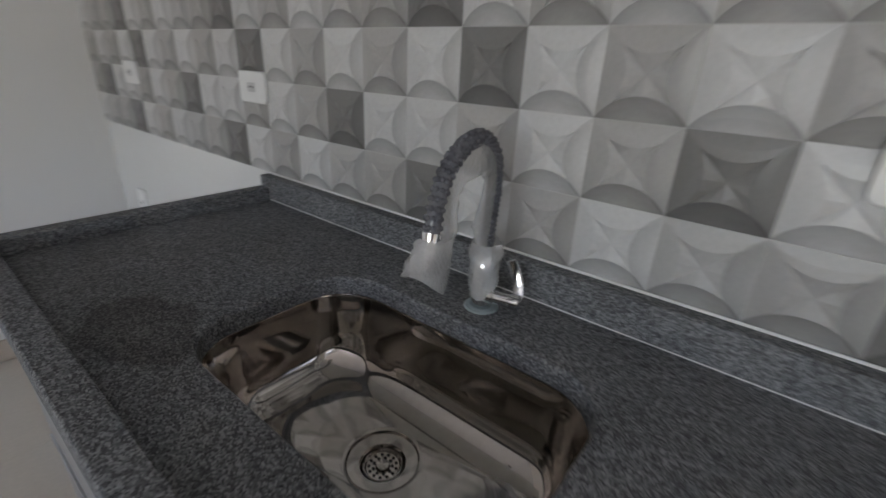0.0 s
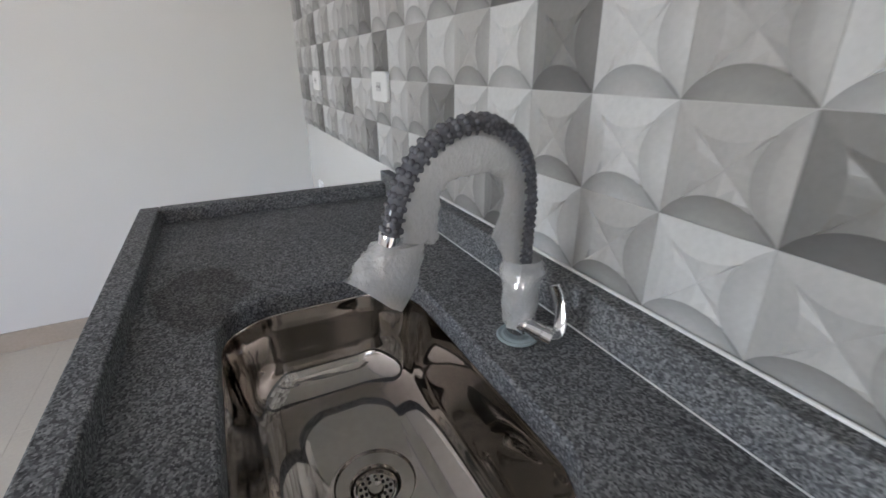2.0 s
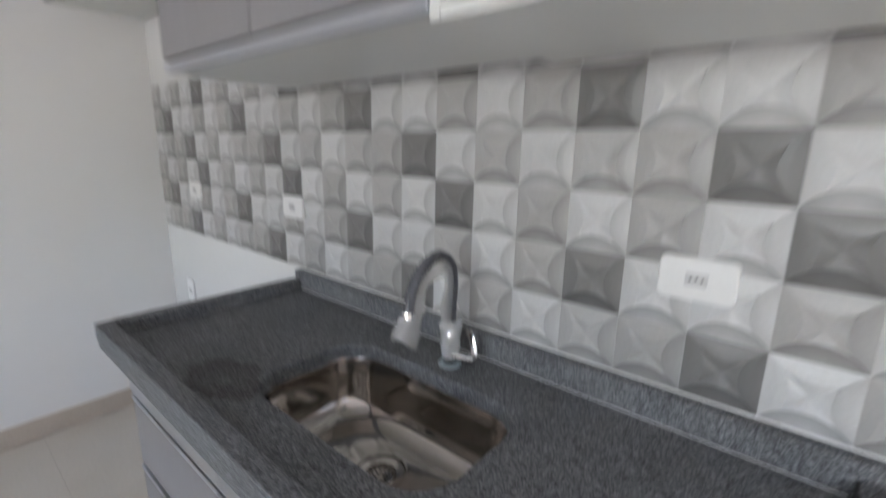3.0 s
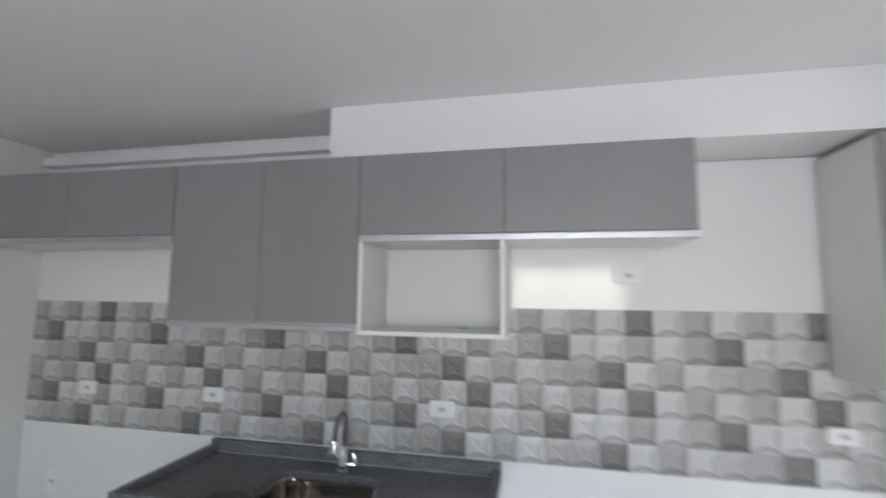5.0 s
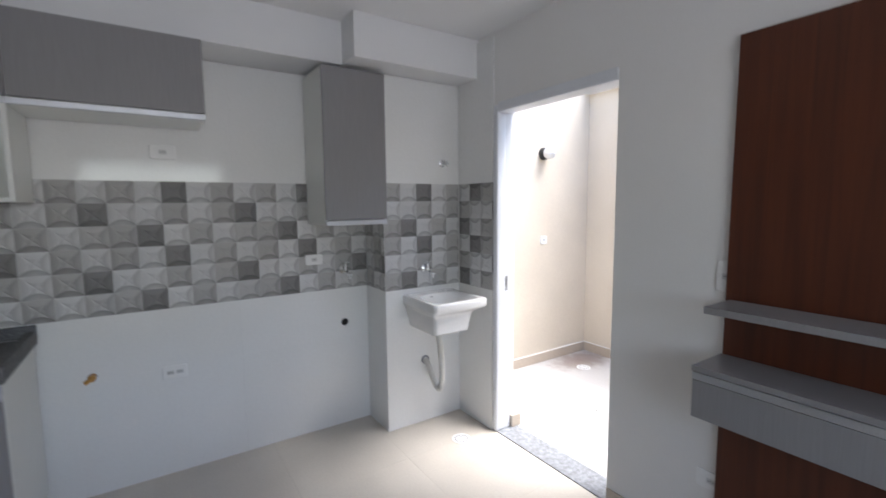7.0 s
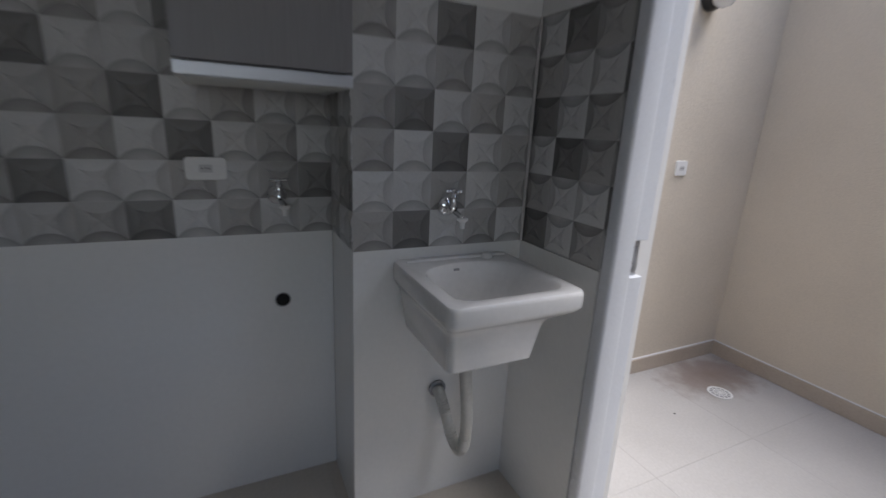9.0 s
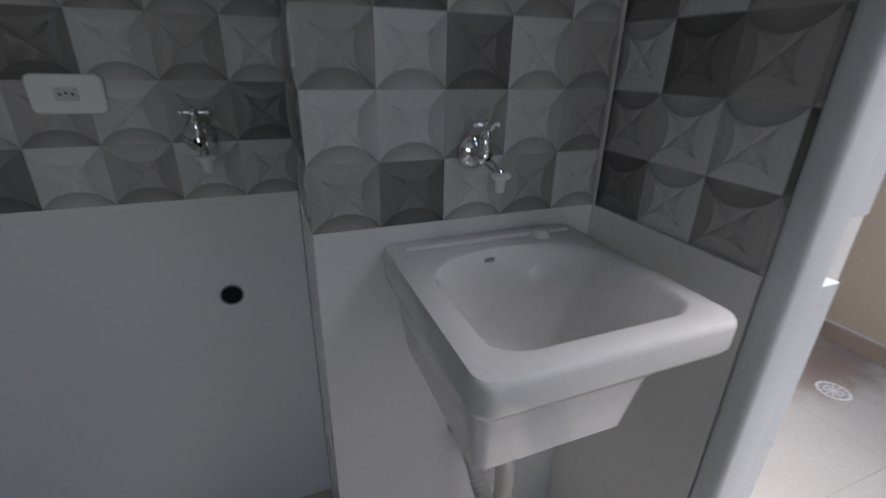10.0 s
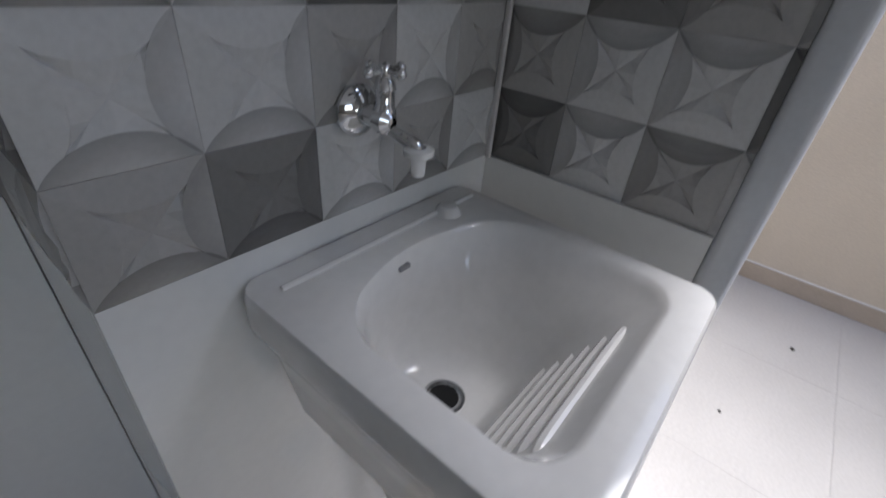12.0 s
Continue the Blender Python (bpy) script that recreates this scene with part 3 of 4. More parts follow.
def base_cabinet(x0, x1, fronts, label, left=0.8375, right=0.8375):
    c = empty("base_cabinet", (x0, -0.56, 0.0), label, "cabinet", "base cabinets under the worktop")
    for xa, xb, zt in ((x0, x0 + 0.016, left), (x1 - 0.016, x1, right)):
        part("side_panel", box((xa, -0.555, 0.1), (xb, -0.012, zt), 0.001), LAM_WHITE, c)
    part("back_panel", box((x0 + 0.0165, -0.03, 0.1), (x1 - 0.0165, -0.012, 0.8375)), LAM_WHITE, c)
    part("bottom_panel", box((x0 + 0.0165, -0.555, 0.1), (x1 - 0.0165, -0.0305, 0.116)), LAM_WHITE, c)
    part("plinth", box((x0 + 0.005, -0.5, 0.0), (x1 - 0.005, -0.47, 0.0995)), LAM_WHITE, c)
    part("top_profile", box((x0, -0.5795, 0.79), (x1, -0.5555, 0.836), 0.002), ALU, c, "pale aluminium grip profile")
    for z0, z1, kind in fronts:
        d = part(kind, box((x0 + 0.002, -0.577, z0), (x1 - 0.002, -0.5557, z1), 0.0015), LAM_GREY, c, "matt grey front")
        part("grip", box((x0 + 0.002, -0.5795, z1 + 0.0005), (x1 - 0.002, -0.557, z1 + 0.012)), ALU, d, "aluminium edge grip")
    return c


worktop()
kitchen_sink()
faucet()
base_cabinet(-1.1, -0.657, ((0.11, 0.4, "drawer"), (0.42, 0.59, "drawer"), (0.61, 0.772, "drawer")), "grey base cabinet with three drawers", right=0.66)
base_cabinet(-0.656, -0.253, ((0.11, 0.772, "cabinet_door"),), "grey one-door base cabinet below the sink", left=0.66)
base_cabinet(-0.252, 0.148, ((0.11, 0.772, "cabinet_door"),), "grey one-door base cabinet with white side")


# ---- wall cabinets ----
UF, UTOP = -0.367, 2.252


def wall_cabinet(x0, x1, z0, doors, label, rail=0.03, front=UF):
    c = empty("wall_cabinet", (x0, front, z0), label, "cabinet", "wall cabinets")
    part("carcass", box((x0, front + 0.02, z0), (x1, -0.0135, UTOP), 0.001), LAM_WHITE, c)
    w = (x1 - x0) / doors
    for i in range(doors):
        part("cabinet_door", box((x0 + i * w + 0.0015, front, z0 + rail), (x0 + (i + 1) * w - 0.0015, front + 0.0195, UTOP - 0.001), 0.0012), LAM_GREY, c, "matt grey door")
    part("grip_profile", box((x0, front + 0.001, z0), (x1, front + 0.0195, z0 + rail - 0.006), 0.0015), ALU, c, "aluminium grip profile")
    return c


wall_cabinet(-2.545, -1.31, 1.9, 2, "low grey two-door wall cabinet by the side wall")
wall_cabinet(-1.305, -0.402, 1.515, 2, "tall grey two-door wall cabinet")
wall_cabinet(-0.4, 0.203, 1.885, 1, "grey flap-door wall cabinet above the open niche")
wall_cabinet(0.204, 0.894, 1.885, 1, "grey flap-door wall cabinet at the end of the row")


def niche():
    x0, x1, z0, z1, yb = -0.4, 0.203, 1.503, 1.884, -0.014
    c = empty("microwave_niche", (x0, UF, z0), "white open cabinet niche for a microwave, empty", "cabinet")
    part("side_panel", box((x0, UF + 0.003, z0), (x0 + 0.018, yb, z1), 0.001), LAM_WHITE, c)
    part("side_panel", box((x1 - 0.018, UF + 0.003, z0), (x1, yb, z1), 0.001), LAM_WHITE, c)
    part("bottom_shelf", box((x0 + 0.0185, UF + 0.003, z0), (x1 - 0.0185, yb, z0 + 0.018), 0.001), LAM_WHITE, c)
    part("back_panel", box((x0 + 0.0185, yb - 0.012, z0 + 0.0185), (x1 - 0.0185, yb, z1)), LAM_WHITE, c)
    part("cable_grommet", lathe([(0.0, 0.0015), (0.02, 0.002), (0.024, 0.0)], (0.0, -0.1, z0 + 0.0185)), GREYPL, c, "dark cable grommet")
    return c


niche()


def heater_cabinet():
    x0, x1, z0, z1, fr = 1.462, 1.838, 1.362, 2.236, -0.36
    c = empty("heater_cabinet", (x0, fr, z0), "narrow hanging cabinet with grey door and white sides", "cabinet")
    part("side_panel", box((x0, fr + 0.02, z0), (x0 + 0.016, -0.0135, z1), 0.001), LAM_WHITE, c)
    part("side_panel", box((x1 - 0.016, fr + 0.02, z0), (x1, -0.0135, z1), 0.001), LAM_WHITE, c)
    part("top_panel", box((x0 + 0.0165, fr + 0.02, z1 - 0.016), (x1 - 0.0165, -0.0135, z1)), LAM_WHITE, c)
    part("bottom_panel", box((x0 + 0.0165, fr + 0.02, z0 + 0.002), (x1 - 0.0165, -0.0135, z0 + 0.018)), LAM_WHITE, c)
    part("cabinet_door", box((x0 + 0.001, fr, z0 + 0.032), (x1 - 0.001, fr + 0.0195, z1), 0.0012), LAM_GREY, c, "matt grey door")
    part("grip_profile", box((x0, fr + 0.001, z0), (x1, fr + 0.0195, z0 + 0.028), 0.0015), ALU, c, "aluminium grip profile")
    return c


heater_cabinet()


# ---- laundry tub ----
def laundry_tub():
    x0, x1, y0, y1, zt = 1.966, 2.358, -0.686, -0.2875, 0.897
    t = empty("laundry_tub", (2.16, -0.45, 0.69), "white glazed ceramic laundry tub hung on the wall", "laundry tub")

    def back_split(loop, n=8, m=8):
        """The same outline with its back edge cut into m + 1 pieces."""
        return loop[:n + 1] + [loop[n].lerp(loop[n + 1], k / (m + 1)) for k in range(1, m + 1)] + loop[n + 1:]
    o = lambda ix, jx, f, b, z, r: back_split(round_rect(x0 + ix, x1 - jx, y0 + f, y1 - b, r, z, 8))

    def i_(g, gr, fr, bk, z, r, arch=0.052):
        """Bowl outline: a rounded square whose back edge bows towards the wall."""
        xa, xb, yf, yk = 2.012 + g, 2.326 - gr, -0.642 + fr, -0.358 - bk
        out = back_split(round_rect(xa, xb, yf, yk, r, z, 8))
        for p in out:
            q = (p.x - (xa + xb) / 2) / ((xb - xa) / 2)
            p.y -= arch * q * q * max(0.0, (p.y - yf) / (yk - yf))
        return out
    loops = [o(0.08, 0.14, 0.11, 0.08, 0.699, 0.03), o(0.04, 0.116, 0.065, 0.035, 0.697, 0.02), o(0.034, 0.108, 0.058, 0.03, 0.703, 0.02), o(0.024, 0.094, 0.045, 0.012, 0.79, 0.02), o(0.022, 0.088, 0.042, 0.0, 0.808, 0.02),
             o(0.018, 0.074, 0.036, 0.0, 0.822, 0.02), o(0.008, 0.05, 0.016, 0.0, 0.834, 0.025), o(0.002, 0.012, 0.003, 0.0, 0.846, 0.026), o(0.0, 0.0, 0.0, 0.0, 0.855, 0.026), o(0.0, 0.0, 0.0, 0.0, 0.886, 0.026), o(0.0015, 0.0015, 0.0015, 0.0, 0.8935, 0.026), o(0.004, 0.004, 0.0045, 0.0, zt, 0.025),
             o(0.012, 0.012, 0.014, 0.006, zt + 0.001, 0.024),
             i_(-0.006, -0.006, -0.006, -0.006, zt - 0.001, 0.056), i_(-0.001, -0.001, -0.001, -0.001, zt - 0.003, 0.052), i_(0.003, 0.006, 0.004, 0.003, zt - 0.012, 0.05), i_(0.006, 0.022, 0.018, 0.006, 0.868, 0.05), i_(0.010, 0.048, 0.04, 0.01, 0.838, 0.05),
             i_(0.014, 0.07, 0.07, 0.014, 0.796, 0.045), i_(0.02, 0.088, 0.1, 0.018, 0.752, 0.042), i_(0.028, 0.102, 0.113, 0.024, 0.726, 0.04), i_(0.04, 0.118, 0.122, 0.034, 0.714, 0.034), i_(0.06, 0.14, 0.132, 0.05, 0.71, 0.025)]
    part("basin", loft(loops, cap_first=True, cap_last=True), CERAMIC, t, smooth=True)
    # washboard: rounded ribs along the front slope
    for k in range(6):
        s = k / 5
        zz = 0.852 - 0.09 * s
        yy = -0.613 + (0.852 - zz) * 0.7
        xe = 2.272 - 0.034 * s
        part("washboard_rib", tube(smooth_path([(2.05, yy - 0.006, zz - 0.006), (2.064, yy, zz), (2.15, yy + 0.001, zz), (xe - 0.012, yy, zz), (xe, yy - 0.006, zz - 0.006)], 4), 0.0066, 8), CERAMIC, t, smooth=True)
    part("back_ridge", tube(smooth_path([(2.0, -0.325, zt + 0.001), (2.08, -0.327, zt + 0.003), (2.25, -0.327, zt + 0.003), (2.335, -0.325, zt + 0.001)], 5), 0.004, 8), CERAMIC, t, smooth=True)
    part("soap_lug", lathe([(0.0, 0.014), (0.012, 0.013), (0.017, 0.008), (0.02, 0.0)], (2.265, -0.335, zt)), CERAMIC, t, "small raised ceramic lug", True)
    part("maker_mark", box((2.135, -0.3685, 0.873), (2.153, -0.3625, 0.879), 0.0005), GREYPL, t, "small dark printed mark")
    d = part("drain_ring", lathe([(0.029, 0.0), (0.029, 0.002), (0.025, 0.003), (0.02, 0.001), (0.019, -0.004)], (2.136, -0.455, 0.7105)), CHROME, t, "chrome drain ring", True)
    part("drain_hole", lathe([(0.0, 0.0), (0.0205, 0.0005)], (2.136, -0.455, 0.7112)), HOLE_SHADE, d, "near-black disc for the shade in the drain")
    pts = smooth_path([(2.13, -0.46, 0.69), (2.15, -0.455, 0.56), (2.168, -0.445, 0.42), (2.176, -0.425, 0.3), (2.176, -0.395, 0.255), (2.165, -0.365, 0.28), (2.15, -0.335, 0.36), (2.14, -0.31, 0.415), (2.136, -0.2875, 0.432)], 14)
    part("trap_hose", tube(pts, lambda s: 0.0185 + (0.0022 * math.sin(s * 330) if 0.28 < s < 0.86 else 0.001), 14), HOSE, t, "ivory corrugated waste hose", True)
    part("hose_collar", lathe([(0.018, 0.0), (0.03, 0.001), (0.03, 0.008), (0.022, 0.012)], (2.136, -0.2865, 0.432), (0, -1, 0)), GREYPL, t, "grey wall collar", True)
    return t


laundry_tub()


def wall_tap(at, label):
    x, y, z = at
    t = empty("wall_tap", at, label, "tap", "chrome wall taps")
    part("flange", lathe([(0.029, 0.0), (0.029, 0.004), (0.024, 0.009), (0.016, 0.012), (0.012, 0.014)], (x, y, z), (0, -1, 0)), CHROME, t, smooth=True)
    part("body", lathe([(0.0115, 0.01), (0.0115, 0.035), (0.014, 0.037), (0.014, 0.05), (0.006, 0.056)], (x, y, z), (0, -1, 0), 18), CHROME, t, smooth=True)
    part("stem", lathe([(0.011, -0.012), (0.012, 0.012), (0.0095, 0.016), (0.0095, 0.03), (0.012, 0.032), (0.009, 0.042), (0.005, 0.046)], (x + 0.002, y - 0.042, z), (0, 0, 1), 18), CHROME, t, smooth=True)
    h = part("cross_handle", tube([(x - 0.02, y - 0.042, z + 0.05), (x + 0.024, y - 0.042, z + 0.05)], 0.004, 10), CHROME, t, smooth=True)
    part("handle_bar", tube([(x + 0.002, y - 0.064, z + 0.05), (x + 0.002, y - 0.02, z + 0.05)], 0.004, 10), CHROME, h, smooth=True)
    part("hub", lathe([(0.0, 0.058), (0.006, 0.056), (0.008, 0.05), (0.007, 0.043)], (x + 0.002, y - 0.042, z), n=16), CHROME, h, smooth=True)
    for dx, dy in ((-0.022, 0), (0.022, 0), (0, -0.022), (0, 0.022)):
        bm = bmesh.new()
        bmesh.ops.create_icosphere(bm, subdivisions=2, radius=0.0062, matrix=Matrix.Translation((x + 0.002 + dx, y - 0.042 + dy, z + 0.05)))
        part("knob", bm, CHROME, h, smooth=True)
    part("spout", tube(smooth_path([(x + 0.004, y - 0.046, z - 0.008), (x + 0.008, y - 0.062, z - 0.014), (x + 0.011, y - 0.078, z - 0.02), (x + 0.012, y - 0.083, z - 0.03)], 5), 0.0085, 14), CHROME, t, smooth=True)
    part("hose_nut", lathe([(0.008, 0.002), (0.0165, 0.0), (0.0165, -0.006), (0.012, -0.008), (0.0085, -0.012), (0.0075, -0.03), (0.0, -0.031)], (x + 0.012, y - 0.084, z - 0.022), n=20), PLASTIC, t, "white plastic hose tail", True)
    return t


wall_tap((2.137, PY - 0.006, 1.055), "chrome cross-handle wall tap with white hose tail above the tub")
wall_tap((1.683, -0.006, 1.055), "chrome cross-handle wall tap for the washing machine")


def shower_valve():
    v = empty("stop_valve", (2.289, PY, 1.746), "small chrome stop valve on the white panel", "valve")
    part("flange", lathe([(0.024, 0.0), (0.024, 0.004), (0.012, 0.01)], (2.289, PY - 0.0005, 1.746), (0, -1, 0)), CHROME, v, smooth=True)
    part("stem", lathe([(0.009, 0.009), (0.009, 0.04)], (2.289, PY, 1.746), (0, -1, 0), 14), CHROME, v, smooth=True)
    for k in range(3):
        a = math.pi * k / 3
        d = Vector((math.cos(a), 0, math.sin(a))) * 0.023
        c = Vector((2.289, PY - 0.044, 1.746))
        part("handle_bar", tube([c - d, c + d], 0.0055, 10), CHROME, v, smooth=True)


shower_valve()


# ---- sockets and small fittings ----
def socket(at, axis, w, h, slots, label, category="socket"):
    """A plate on a wall; axis: the way it faces."""
    s = empty("wall_socket" if category == "socket" else "switch_plate", at, label, category, "white wall plates")
    a = Vector(axis)
    u = Vector((0, 0, 1)).cross(a)
    m = Matrix((( u.x, 0, a.x, at[0]), (u.y, 0, a.y, at[1]), (0, 1, a.z, at[2]), (0, 0, 0, 1)))

    def local(bm):
        bmesh.ops.transform(bm, matrix=m, verts=bm.verts[:])
        return bm
    outline = lambda g, z: round_rect(-w / 2 + g, w / 2 - g, -h / 2 + g, h / 2 - g, 0.012 - g, z, 5)
    part("plate", local(loft([outline(0.0, 0.0), outline(0.0, 0.006), outline(0.001, 0.0082), outline(0.003, 0.009)], cap_first=True, cap_last=True)), PLASTIC, s)
    for cx in slots:
        ins = part("insert", local(box((cx - 0.017, -0.011, 0.0092), (cx + 0.017, 0.011, 0.0105), 0.0008)), INSERT, s)
        for k in (-1, 0, 1):
            bm = lathe([(0.0, 0.0), (0.0022, 0.0002), (0.0022, -0.001)], (cx + k * 0.009, 0.002 * (k == 0), 0.0108), n=8)
            part("socket_hole", local(bm), HOLE_SHADE, ins)
    return s


S = (0, -1, 0)
socket((-2.122, -0.005, 1.137), S, 0.118, 0.074, (0,), "white wall socket plate on the relief tiles")
socket((-1.325, -0.005, 1.14), S, 0.118, 0.074, (0,), "white wall socket plate on the relief tiles")
socket((-0.112, -0.005, 1.14), S, 0.118, 0.074, (0,), "white wall socket plate beside the faucet")
socket((1.492, -0.005, 1.135), S, 0.11, 0.066, (0,), "white wall socket plate near the washing-machine tap")
socket((0.72, 0.0, 1.762), S, 0.118, 0.074, (0,), "white wall socket plate on the glazed panel under the cabinet")
socket((0.705, 0.0, 0.576), S, 0.118, 0.074, (-0.022, 0.022), "white double socket plate low on the white wall")
socket((-2.31, 0.0, 0.62), S, 0.074, 0.118, (0,), "white socket plate low in the corner by the side wall")
socket((XR, -2.0, 1.2), (-1, 0, 0), 0.075, 0.118, (0,), "white switch plate beside the wood panel", "switch")
socket((XR, -1.985, 0.375), (-1, 0, 0), 0.118, 0.074, (0,), "white socket plate low beside the wood panel")
socket((3.618, PAT_Y, 1.144), S, 0.08, 0.075, (0,), "white switch plate on the patio wall", "switch")

g = empty("gas_point", (0.352, 0.0, 0.623), "capped orange gas outlet in the white wall", "gas outlet")
part("pipe", lathe([(0.022, 0.0), (0.022, 0.003), (0.011, 0.004), (0.011, 0.03)], (0.352, -0.0005, 0.623), (0, -1, 0)), CHROME, g, smooth=True)
part("cap", lathe([(0.015, 0.02), (0.017, 0.024), (0.017, 0.045), (0.0, 0.047)], (0.352, 0, 0.623), (0, -1, 0.15), 8), ORANGE, g, "orange brass-coloured cap")
part("elbow", tube(smooth_path([(0.352, -0.035, 0.624), (0.34, -0.04, 0.622), (0.332, -0.04, 0.616), (0.322, -0.04, 0.61)], 5), 0.0105, 12), ORANGE, g, "orange brass elbow", True)
g = empty("waste_hole", (1.685, 0.0, 0.7), "dark round waste-pipe hole in the white wall", "pipe hole")
part("rim", lathe([(0.0255, 0.0), (0.0255, 0.0015), (0.022, 0.002), (0.0215, 0.0005)], (1.685, -0.0003, 0.7), (0, -1, 0)), GREYPL, g, smooth=True)
part("hole", lathe([(0.0, 0.0), (0.0225, 0.0004)], (1.685, -0.0006, 0.7), (0, -1, 0)), HOLE_SHADE, g, "near-black disc for the shade in the opening")


def floor_drain(at, r, label):
    d = empty("floor_drain", at, label, "floor drain")
    part("ring", lathe([(r, 0.0), (r, 0.003), (r * 0.82, 0.0035), (r * 0.8, 0.001)], at), PLASTIC, d, smooth=True)
    part("well", lathe([(0.0, 0.0012), (r * 0.81, 0.0013)], at), GREYPL, d, "grey well below the grille")
    for k in range(6):
        a = math.pi * k / 6
        v = Vector((math.cos(a), math.sin(a), 0)) * r * 0.8
        part("grille_bar", tube([Vector(at) - v + Vector((0, 0, 0.0022)), Vector(at) + v + Vector((0, 0, 0.0022))], r * 0.045, 6), PLASTIC, d)
    part("hub", lathe([(0.0, 0.0038), (r * 0.2, 0.0035), (r * 0.22, 0.0015)], at), PLASTIC, d)
    part("mid_ring", lathe([(r * 0.56, 0.0015), (r * 0.56, 0.0035), (r * 0.48, 0.0035), (r * 0.48, 0.0015)], at), PLASTIC, d)


floor_drain((2.195, -0.622, 0.0005), 0.06, "white plastic round floor drain in the beige floor")
floor_drain((3.815, -0.266, 0.0005), 0.06, "white plastic round floor drain in the patio floor")

# debris on the patio floor
for i, (dx, dy, r) in enumerate(((3.208, -0.863, 0.006), (3.763, -1.025, 0.009), (3.42, -0.3, 0.005))):
    bm = bmesh.new()
    bmesh.ops.create_icosphere(bm, subdivisions=2, radius=r, matrix=Matrix.Translation((dx, dy, r * 0.3)) @ Matrix.Diagonal((1.3, 0.9, 0.35, 1)))
    for v in bm.verts:
        v.co += Vector((noise.noise(v.co * 300 + Vector((i, 0, 0))), noise.noise(v.co * 280), 0)) * r * 0.4
    tagged(part("debris_crumb", bm, BLACK), "small dark crumb of dirt on the patio floor", "debris", "crumbs on the patio floor")

# ceiling lampholder
c = empty("ceiling_lampholder", (1.6, -0.88, CEIL_Z), "bare white ceiling lampholder with no bulb", "lampholder")
part("rose", lathe([(0.05, 0.0), (0.048, -0.012), (0.03, -0.02), (0.022, -0.022)], (1.6, -0.88, CEIL_Z - 0.0005)), PLASTIC, c, smooth=True)
part("holder", lathe([(0.022, -0.022), (0.023, -0.03), (0.019, -0.034), (0.0185, -0.062), (0.016, -0.064), (0.0155, -0.04)], (1.6, -0.88, CEIL_Z)), GREYPL, c, "grey screw holder", True)

# patio wall lamp
p = empty("patio_wall_lamp", (3.6, PAT_Y, 1.914), "black round patio wall lamp with clear glass", "wall lamp")
part("base", lathe([(0.055, 0.0), (0.056, 0.02), (0.05, 0.04), (0.04, 0.045)], (3.6, PAT_Y - 0.0005, 1.914), (0, -1, 0)), BLACK, p, smooth=True)
part("glass", lathe([(0.042, 0.044), (0.052, 0.065), (0.05, 0.095), (0.03, 0.12), (0.0, 0.128)], (3.6, PAT_Y, 1.914), (0, -1, 0)), GLASS, p, "clear glass dome", True)


# ---- living-room side: wood panel, shelf, drawer unit ----
PY0, PY1 = -2.0, -3.85
w = empty("tv_panel", (XR, PY0, 0.0), "dark reddish wood veneer panel fixed to the wall", "wall panel")
part("veneer_board", box((XR - 0.022, PY1, 0.0), (XR - 0.0005, PY0 - 0.004, 2.063), 0.0015), WOOD, w)
s = empty("panel_shelf", (XR, PY0, 1.11), "thin grey laminate shelf on the wood panel", "shelf")
part("board", box((2.225, PY1 + 0.02, 1.093), (XR - 0.0225, PY0 - 0.018, 1.118), 0.0015), LAM_GREY, s)
d = empty("drawer_unit", (XR, PY0, 0.72), "grey wall-hung drawer unit on the wood panel", "drawer unit")
part("top", box((2.2, PY1 + 0.02, 0.888), (XR - 0.0225, PY0, 0.908), 0.001), LAM_GREY, d)
part("body", box((2.222, PY1 + 0.021, 0.724), (XR - 0.0225, PY0 - 0.001, 0.8875), 0.001), LAM_GREY, d)
for y0, y1 in ((-2.62, -2.003), (-3.24, -2.622), (-3.828, -3.242)):
    part("drawer_front", box((2.203, y0, 0.722), (2.2215, y1, 0.857), 0.0012), LAM_GREY, d)
part("grip_profile", box((2.2035, PY1 + 0.021, 0.8585), (2.2215, PY0 - 0.001, 0.884), 0.001), ALU, d, "aluminium grip profile")


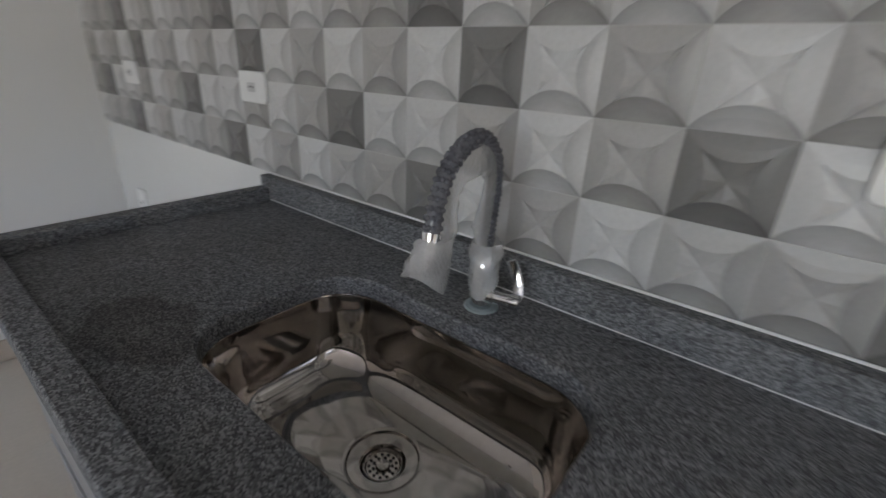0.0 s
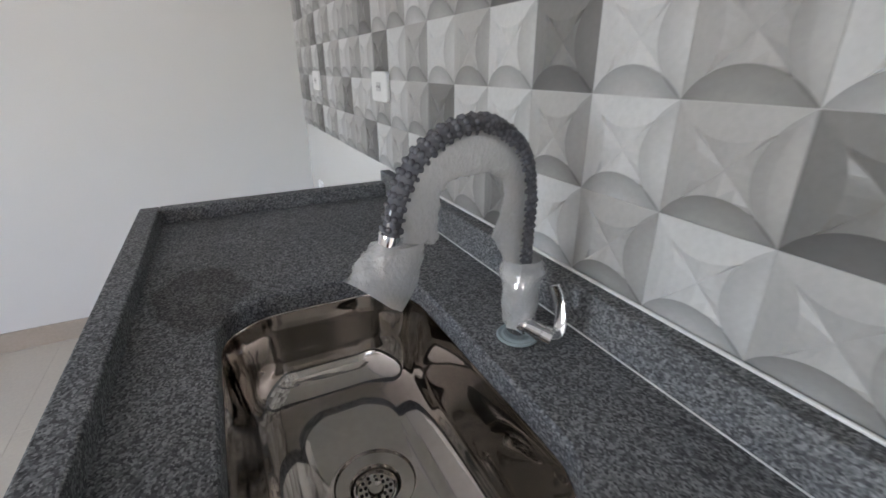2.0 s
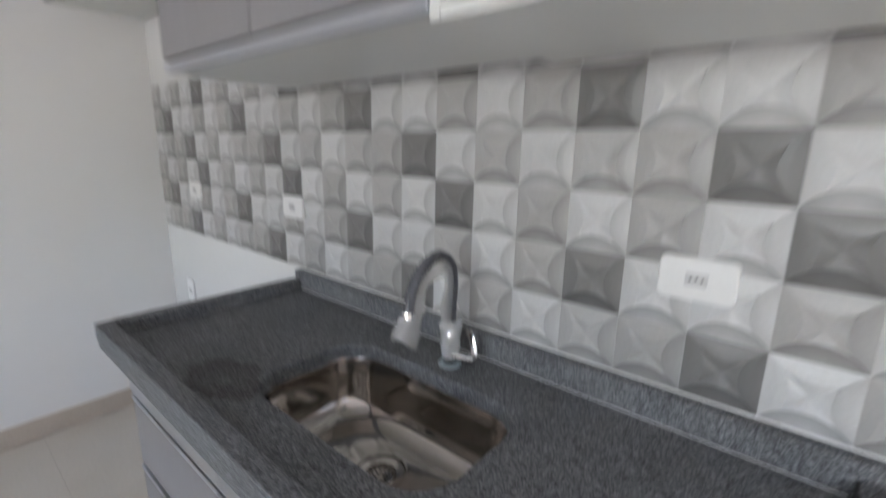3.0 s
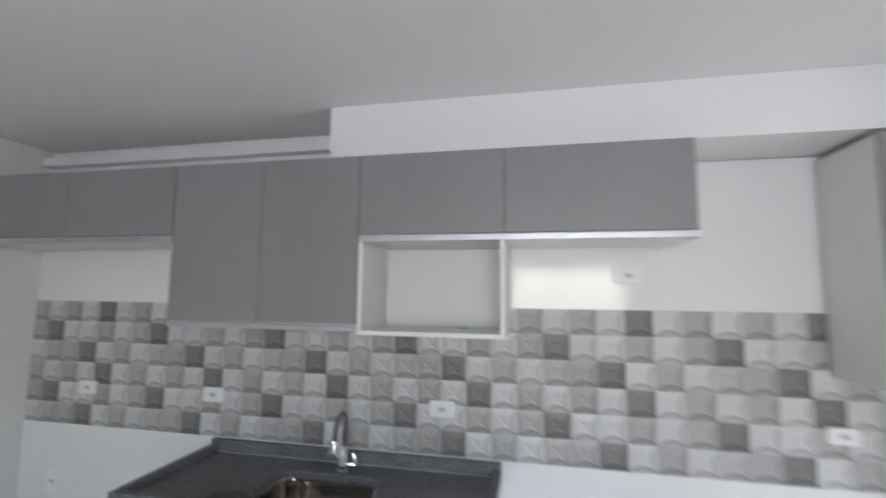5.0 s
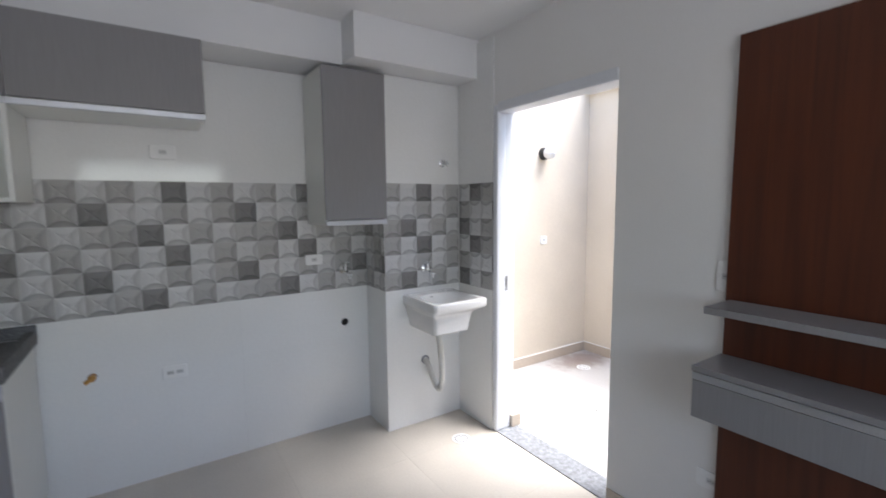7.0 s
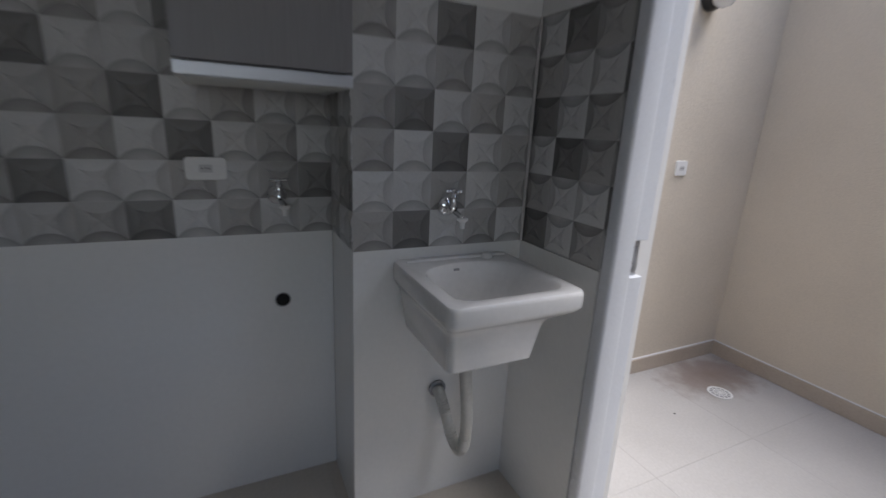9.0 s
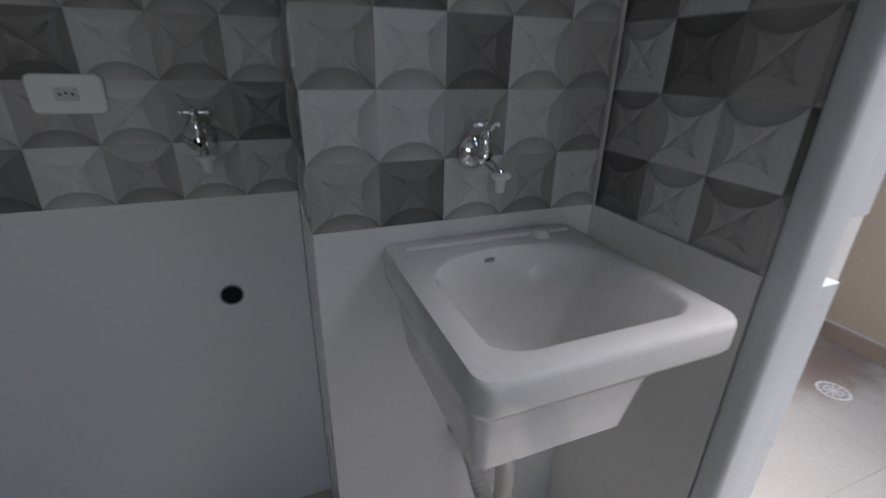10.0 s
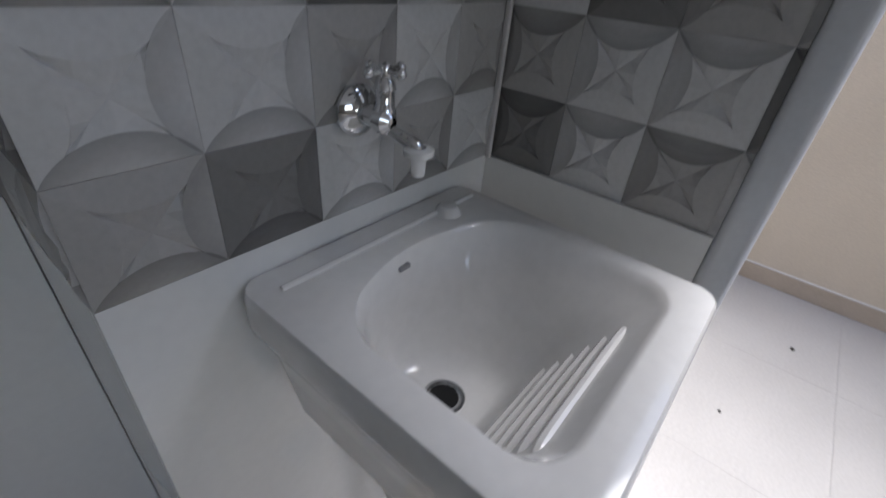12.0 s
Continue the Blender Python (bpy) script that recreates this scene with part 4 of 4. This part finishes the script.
# ---- wall and floor pieces ----
def relief_mesh(name, material, w, h, du0=-1.0, du1=1.0):
    """One square of the relief tile: four sloping lobes whose arcs meet at the corners, and a sunken four-point star."""
    bm = bmesh.new()
    n, sag, high = 8, 0.56, 0.0055
    R = (1 + sag * sag) / (2 * sag)
    arc = lambda u: math.sqrt(max(R * R - u * u, 0)) - (R - sag)
    for k in range(4):
        rot = Matrix.Rotation(k * math.pi / 2, 2)
        cols = []
        for i in range(n + 1):
            u = -1 + 2 * i / n
            a = max(0.0, arc(u))
            col = []
            for v, z in ((-1.0, 0.0), (-1 + a * 0.55, high * 0.72 * a / sag), (-1 + a, high * a / sag), (-abs(u), high * 0.45 * (1 - abs(u)))):
                p = rot @ Vector((u, v))
                col.append(bm.verts.new((p.x * (w / 2 - 0.0003), p.y * (h / 2 - 0.0003), z)))
            cols.append(col)
        for a, b in zip(cols, cols[1:]):
            for j in range(3):
                bm.faces.new((a[j], b[j], b[j + 1], a[j + 1]))
    bmesh.ops.remove_doubles(bm, verts=bm.verts[:], dist=0.0002)
    bmesh.ops.dissolve_degenerate(bm, edges=bm.edges[:], dist=0.0001)
    if (du0, du1) != (-1.0, 1.0):
        for at, no in ((du0, -1), (du1, 1)):
            bmesh.ops.bisect_plane(bm, geom=bm.verts[:] + bm.edges[:] + bm.faces[:], plane_co=(at * w / 2, 0, 0), plane_no=(no, 0, 0), clear_outer=True)
    rim = [e for e in bm.edges if e.is_boundary]
    made = bmesh.ops.extrude_edge_only(bm, edges=rim)
    for v in made["geom"]:
        if isinstance(v, bmesh.types.BMVert):
            v.co.z = -0.006
    me = bpy.data.meshes.new(name)
    bmesh.ops.recalc_face_normals(bm, faces=bm.faces[:])
    if sum(f.normal.z for f in bm.faces) < 0:
        bmesh.ops.reverse_faces(bm, faces=bm.faces[:])
    bm.to_mesh(me)
    bm.free()
    me.materials.append(material)
    return me


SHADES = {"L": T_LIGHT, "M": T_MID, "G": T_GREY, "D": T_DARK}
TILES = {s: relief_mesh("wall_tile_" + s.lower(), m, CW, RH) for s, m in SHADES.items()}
# shade order along each course, counted from its dark square
COURSES = {0: ("DLGLMG", 5), 1: ("DLLGLG", 3), 2: ("DLGLGL", 0)}


def shade(k, r, shift=0):
    seq, start = COURSES[r % 3]
    return seq[(k - start + shift) % 6]


def place_tile(me, m, parent):
    ob = new("wall_tile", me)
    ob.parent = parent
    ob.matrix_parent_inverse = parent.matrix_world.inverted()
    ob.matrix_basis = m


def tile_course(parent, origin, along, facing, k0, k1, lo, hi, shift=0, flip=False):
    """Six courses of squares along a wall between lo and hi (metres along it from the origin)."""
    a, f = Vector(along), Vector(facing)
    up = Vector((0, 0, 1))
    basis = Matrix((a, up, f)).transposed().to_4x4()
    if flip:
        basis = basis @ pose(0, 0, 0, 0, 0, 180)
    cut_cache = {}
    for k in range(k0, k1):
        x0, x1 = k * CW, (k + 1) * CW
        if x1 < lo + 0.008 or x0 > hi - 0.008:
            continue
        c0, c1 = max(-1.0, 2 * (lo - x0) / CW - 1), min(1.0, 2 * (hi - x0) / CW - 1)
        if flip:
            c0, c1 = -c1, -c0
        for r in range(6):
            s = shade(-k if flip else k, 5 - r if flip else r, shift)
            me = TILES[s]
            if c0 > -0.98 or c1 < 0.98:
                key = (s, round(c0, 2), round(c1, 2))
                if key not in cut_cache:
                    cut_cache[key] = relief_mesh("wall_tile_cut", SHADES[s], CW, RH, c0, c1)
                me = cut_cache[key]
            at = Vector(origin) + a * (x0 + CW / 2) + up * (Z_TILE + (r + 0.5) * RH)
            place_tile(me, Matrix.Translation(at) @ basis, parent)


# pale grout bed just below the tile edges
part("grout_bed", box((XL, 0.0012, Z_TILE), (PX, 0.0115, Z_TOP)), GROUT, wall_north)
part("grout_bed", box((PX + 0.0012, PY + 0.0012, Z_TILE), (XR - 0.001, -0.001, Z_TOP)), GROUT, pilaster)
part("grout_bed", box((XR - 0.0048, DY0 + 0.009, Z_TILE), (XR - 0.0002, PY - 0.001, Z_TOP)), GROUT, wall_east)
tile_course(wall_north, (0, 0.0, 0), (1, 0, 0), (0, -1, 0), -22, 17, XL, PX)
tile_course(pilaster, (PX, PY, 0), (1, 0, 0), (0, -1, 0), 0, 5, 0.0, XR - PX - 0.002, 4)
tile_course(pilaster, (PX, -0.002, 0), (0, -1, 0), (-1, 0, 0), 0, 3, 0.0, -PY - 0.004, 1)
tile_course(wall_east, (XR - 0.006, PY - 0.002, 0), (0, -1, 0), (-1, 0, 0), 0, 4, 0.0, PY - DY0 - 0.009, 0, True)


def panels(parent, origin, along, facing, length, bands, step, material=GLAZE):
    a, f = Vector(along), Vector(facing)
    for z0, z1 in bands:
        s = 0.0
        while s < length - 0.01:
            e = min(s + step, length)
            p0 = Vector(origin) + a * (s + 0.0001) + Vector((0, 0, z0 + 0.0001))
            p1 = Vector(origin) + a * (e - 0.0001) + Vector((0, 0, z1 - 0.0001)) - f * 0.011
            lo = [min(u, v) for u, v in zip(p0, p1)]
            hi = [max(u, v) for u, v in zip(p0, p1)]
            part("wall_panel", box(lo, hi), material, parent)
            s = e


BAND1 = ((0.0, Z_TILE), (Z_TOP, SOFFIT_Z - 0.008))
BANDS = ((0.0, 0.6), (0.6, Z_TILE), (Z_TOP, SOFFIT_Z - 0.008))
panels(wall_north, (XL, 0, 0), (1, 0, 0), (0, -1, 0), PX - XL - 0.001, BANDS, 1.2)
panels(pilaster, (PX, PY, 0), (1, 0, 0), (0, -1, 0), XR - PX - 0.001, BAND1, 0.7)
panels(pilaster, (PX, PY + 0.012, 0), (0, 1, 0), (-1, 0, 0), -PY - 0.013, BAND1, 0.7)
panels(wall_east, (XR - 0.0115, PY - 0.001, 0), (0, -1, 0), (-1, 0, 0), PY - DY0 - 0.009, BAND1[:1] + ((Z_TOP, CEIL_Z - 0.02),), 0.7)
part("corner_trim", box((XR - 0.02, PY - 0.012, Z_TILE), (XR - 0.0125, PY - 0.003, Z_TOP), 0.002), GROUT, pilaster, "slim pale corner trim")


def floor_tiles(parent, x0, x1, y0, y1, step, material):
    nx, ny = math.ceil((x1 - x0) / step), math.ceil((y1 - y0) / step)
    for i in range(nx):
        for j in range(ny):
            a, b = x1 - (i + 1) * step, x1 - i * step
            c, d = y1 - (j + 1) * step, y1 - j * step
            part("floor_tile", box((max(a, x0) + 0.0004, max(c, y0) + 0.0004, -0.0024), (b - 0.0004, d - 0.0004, 0.0)), material, parent)


floor_tiles(floor, XL, XR, YB, 0.0, 0.62, FLOOR)
floor_tiles(patio_floor, 2.6, PAT_X, PAT_Y1, PAT_Y, 0.62, PFLOOR)
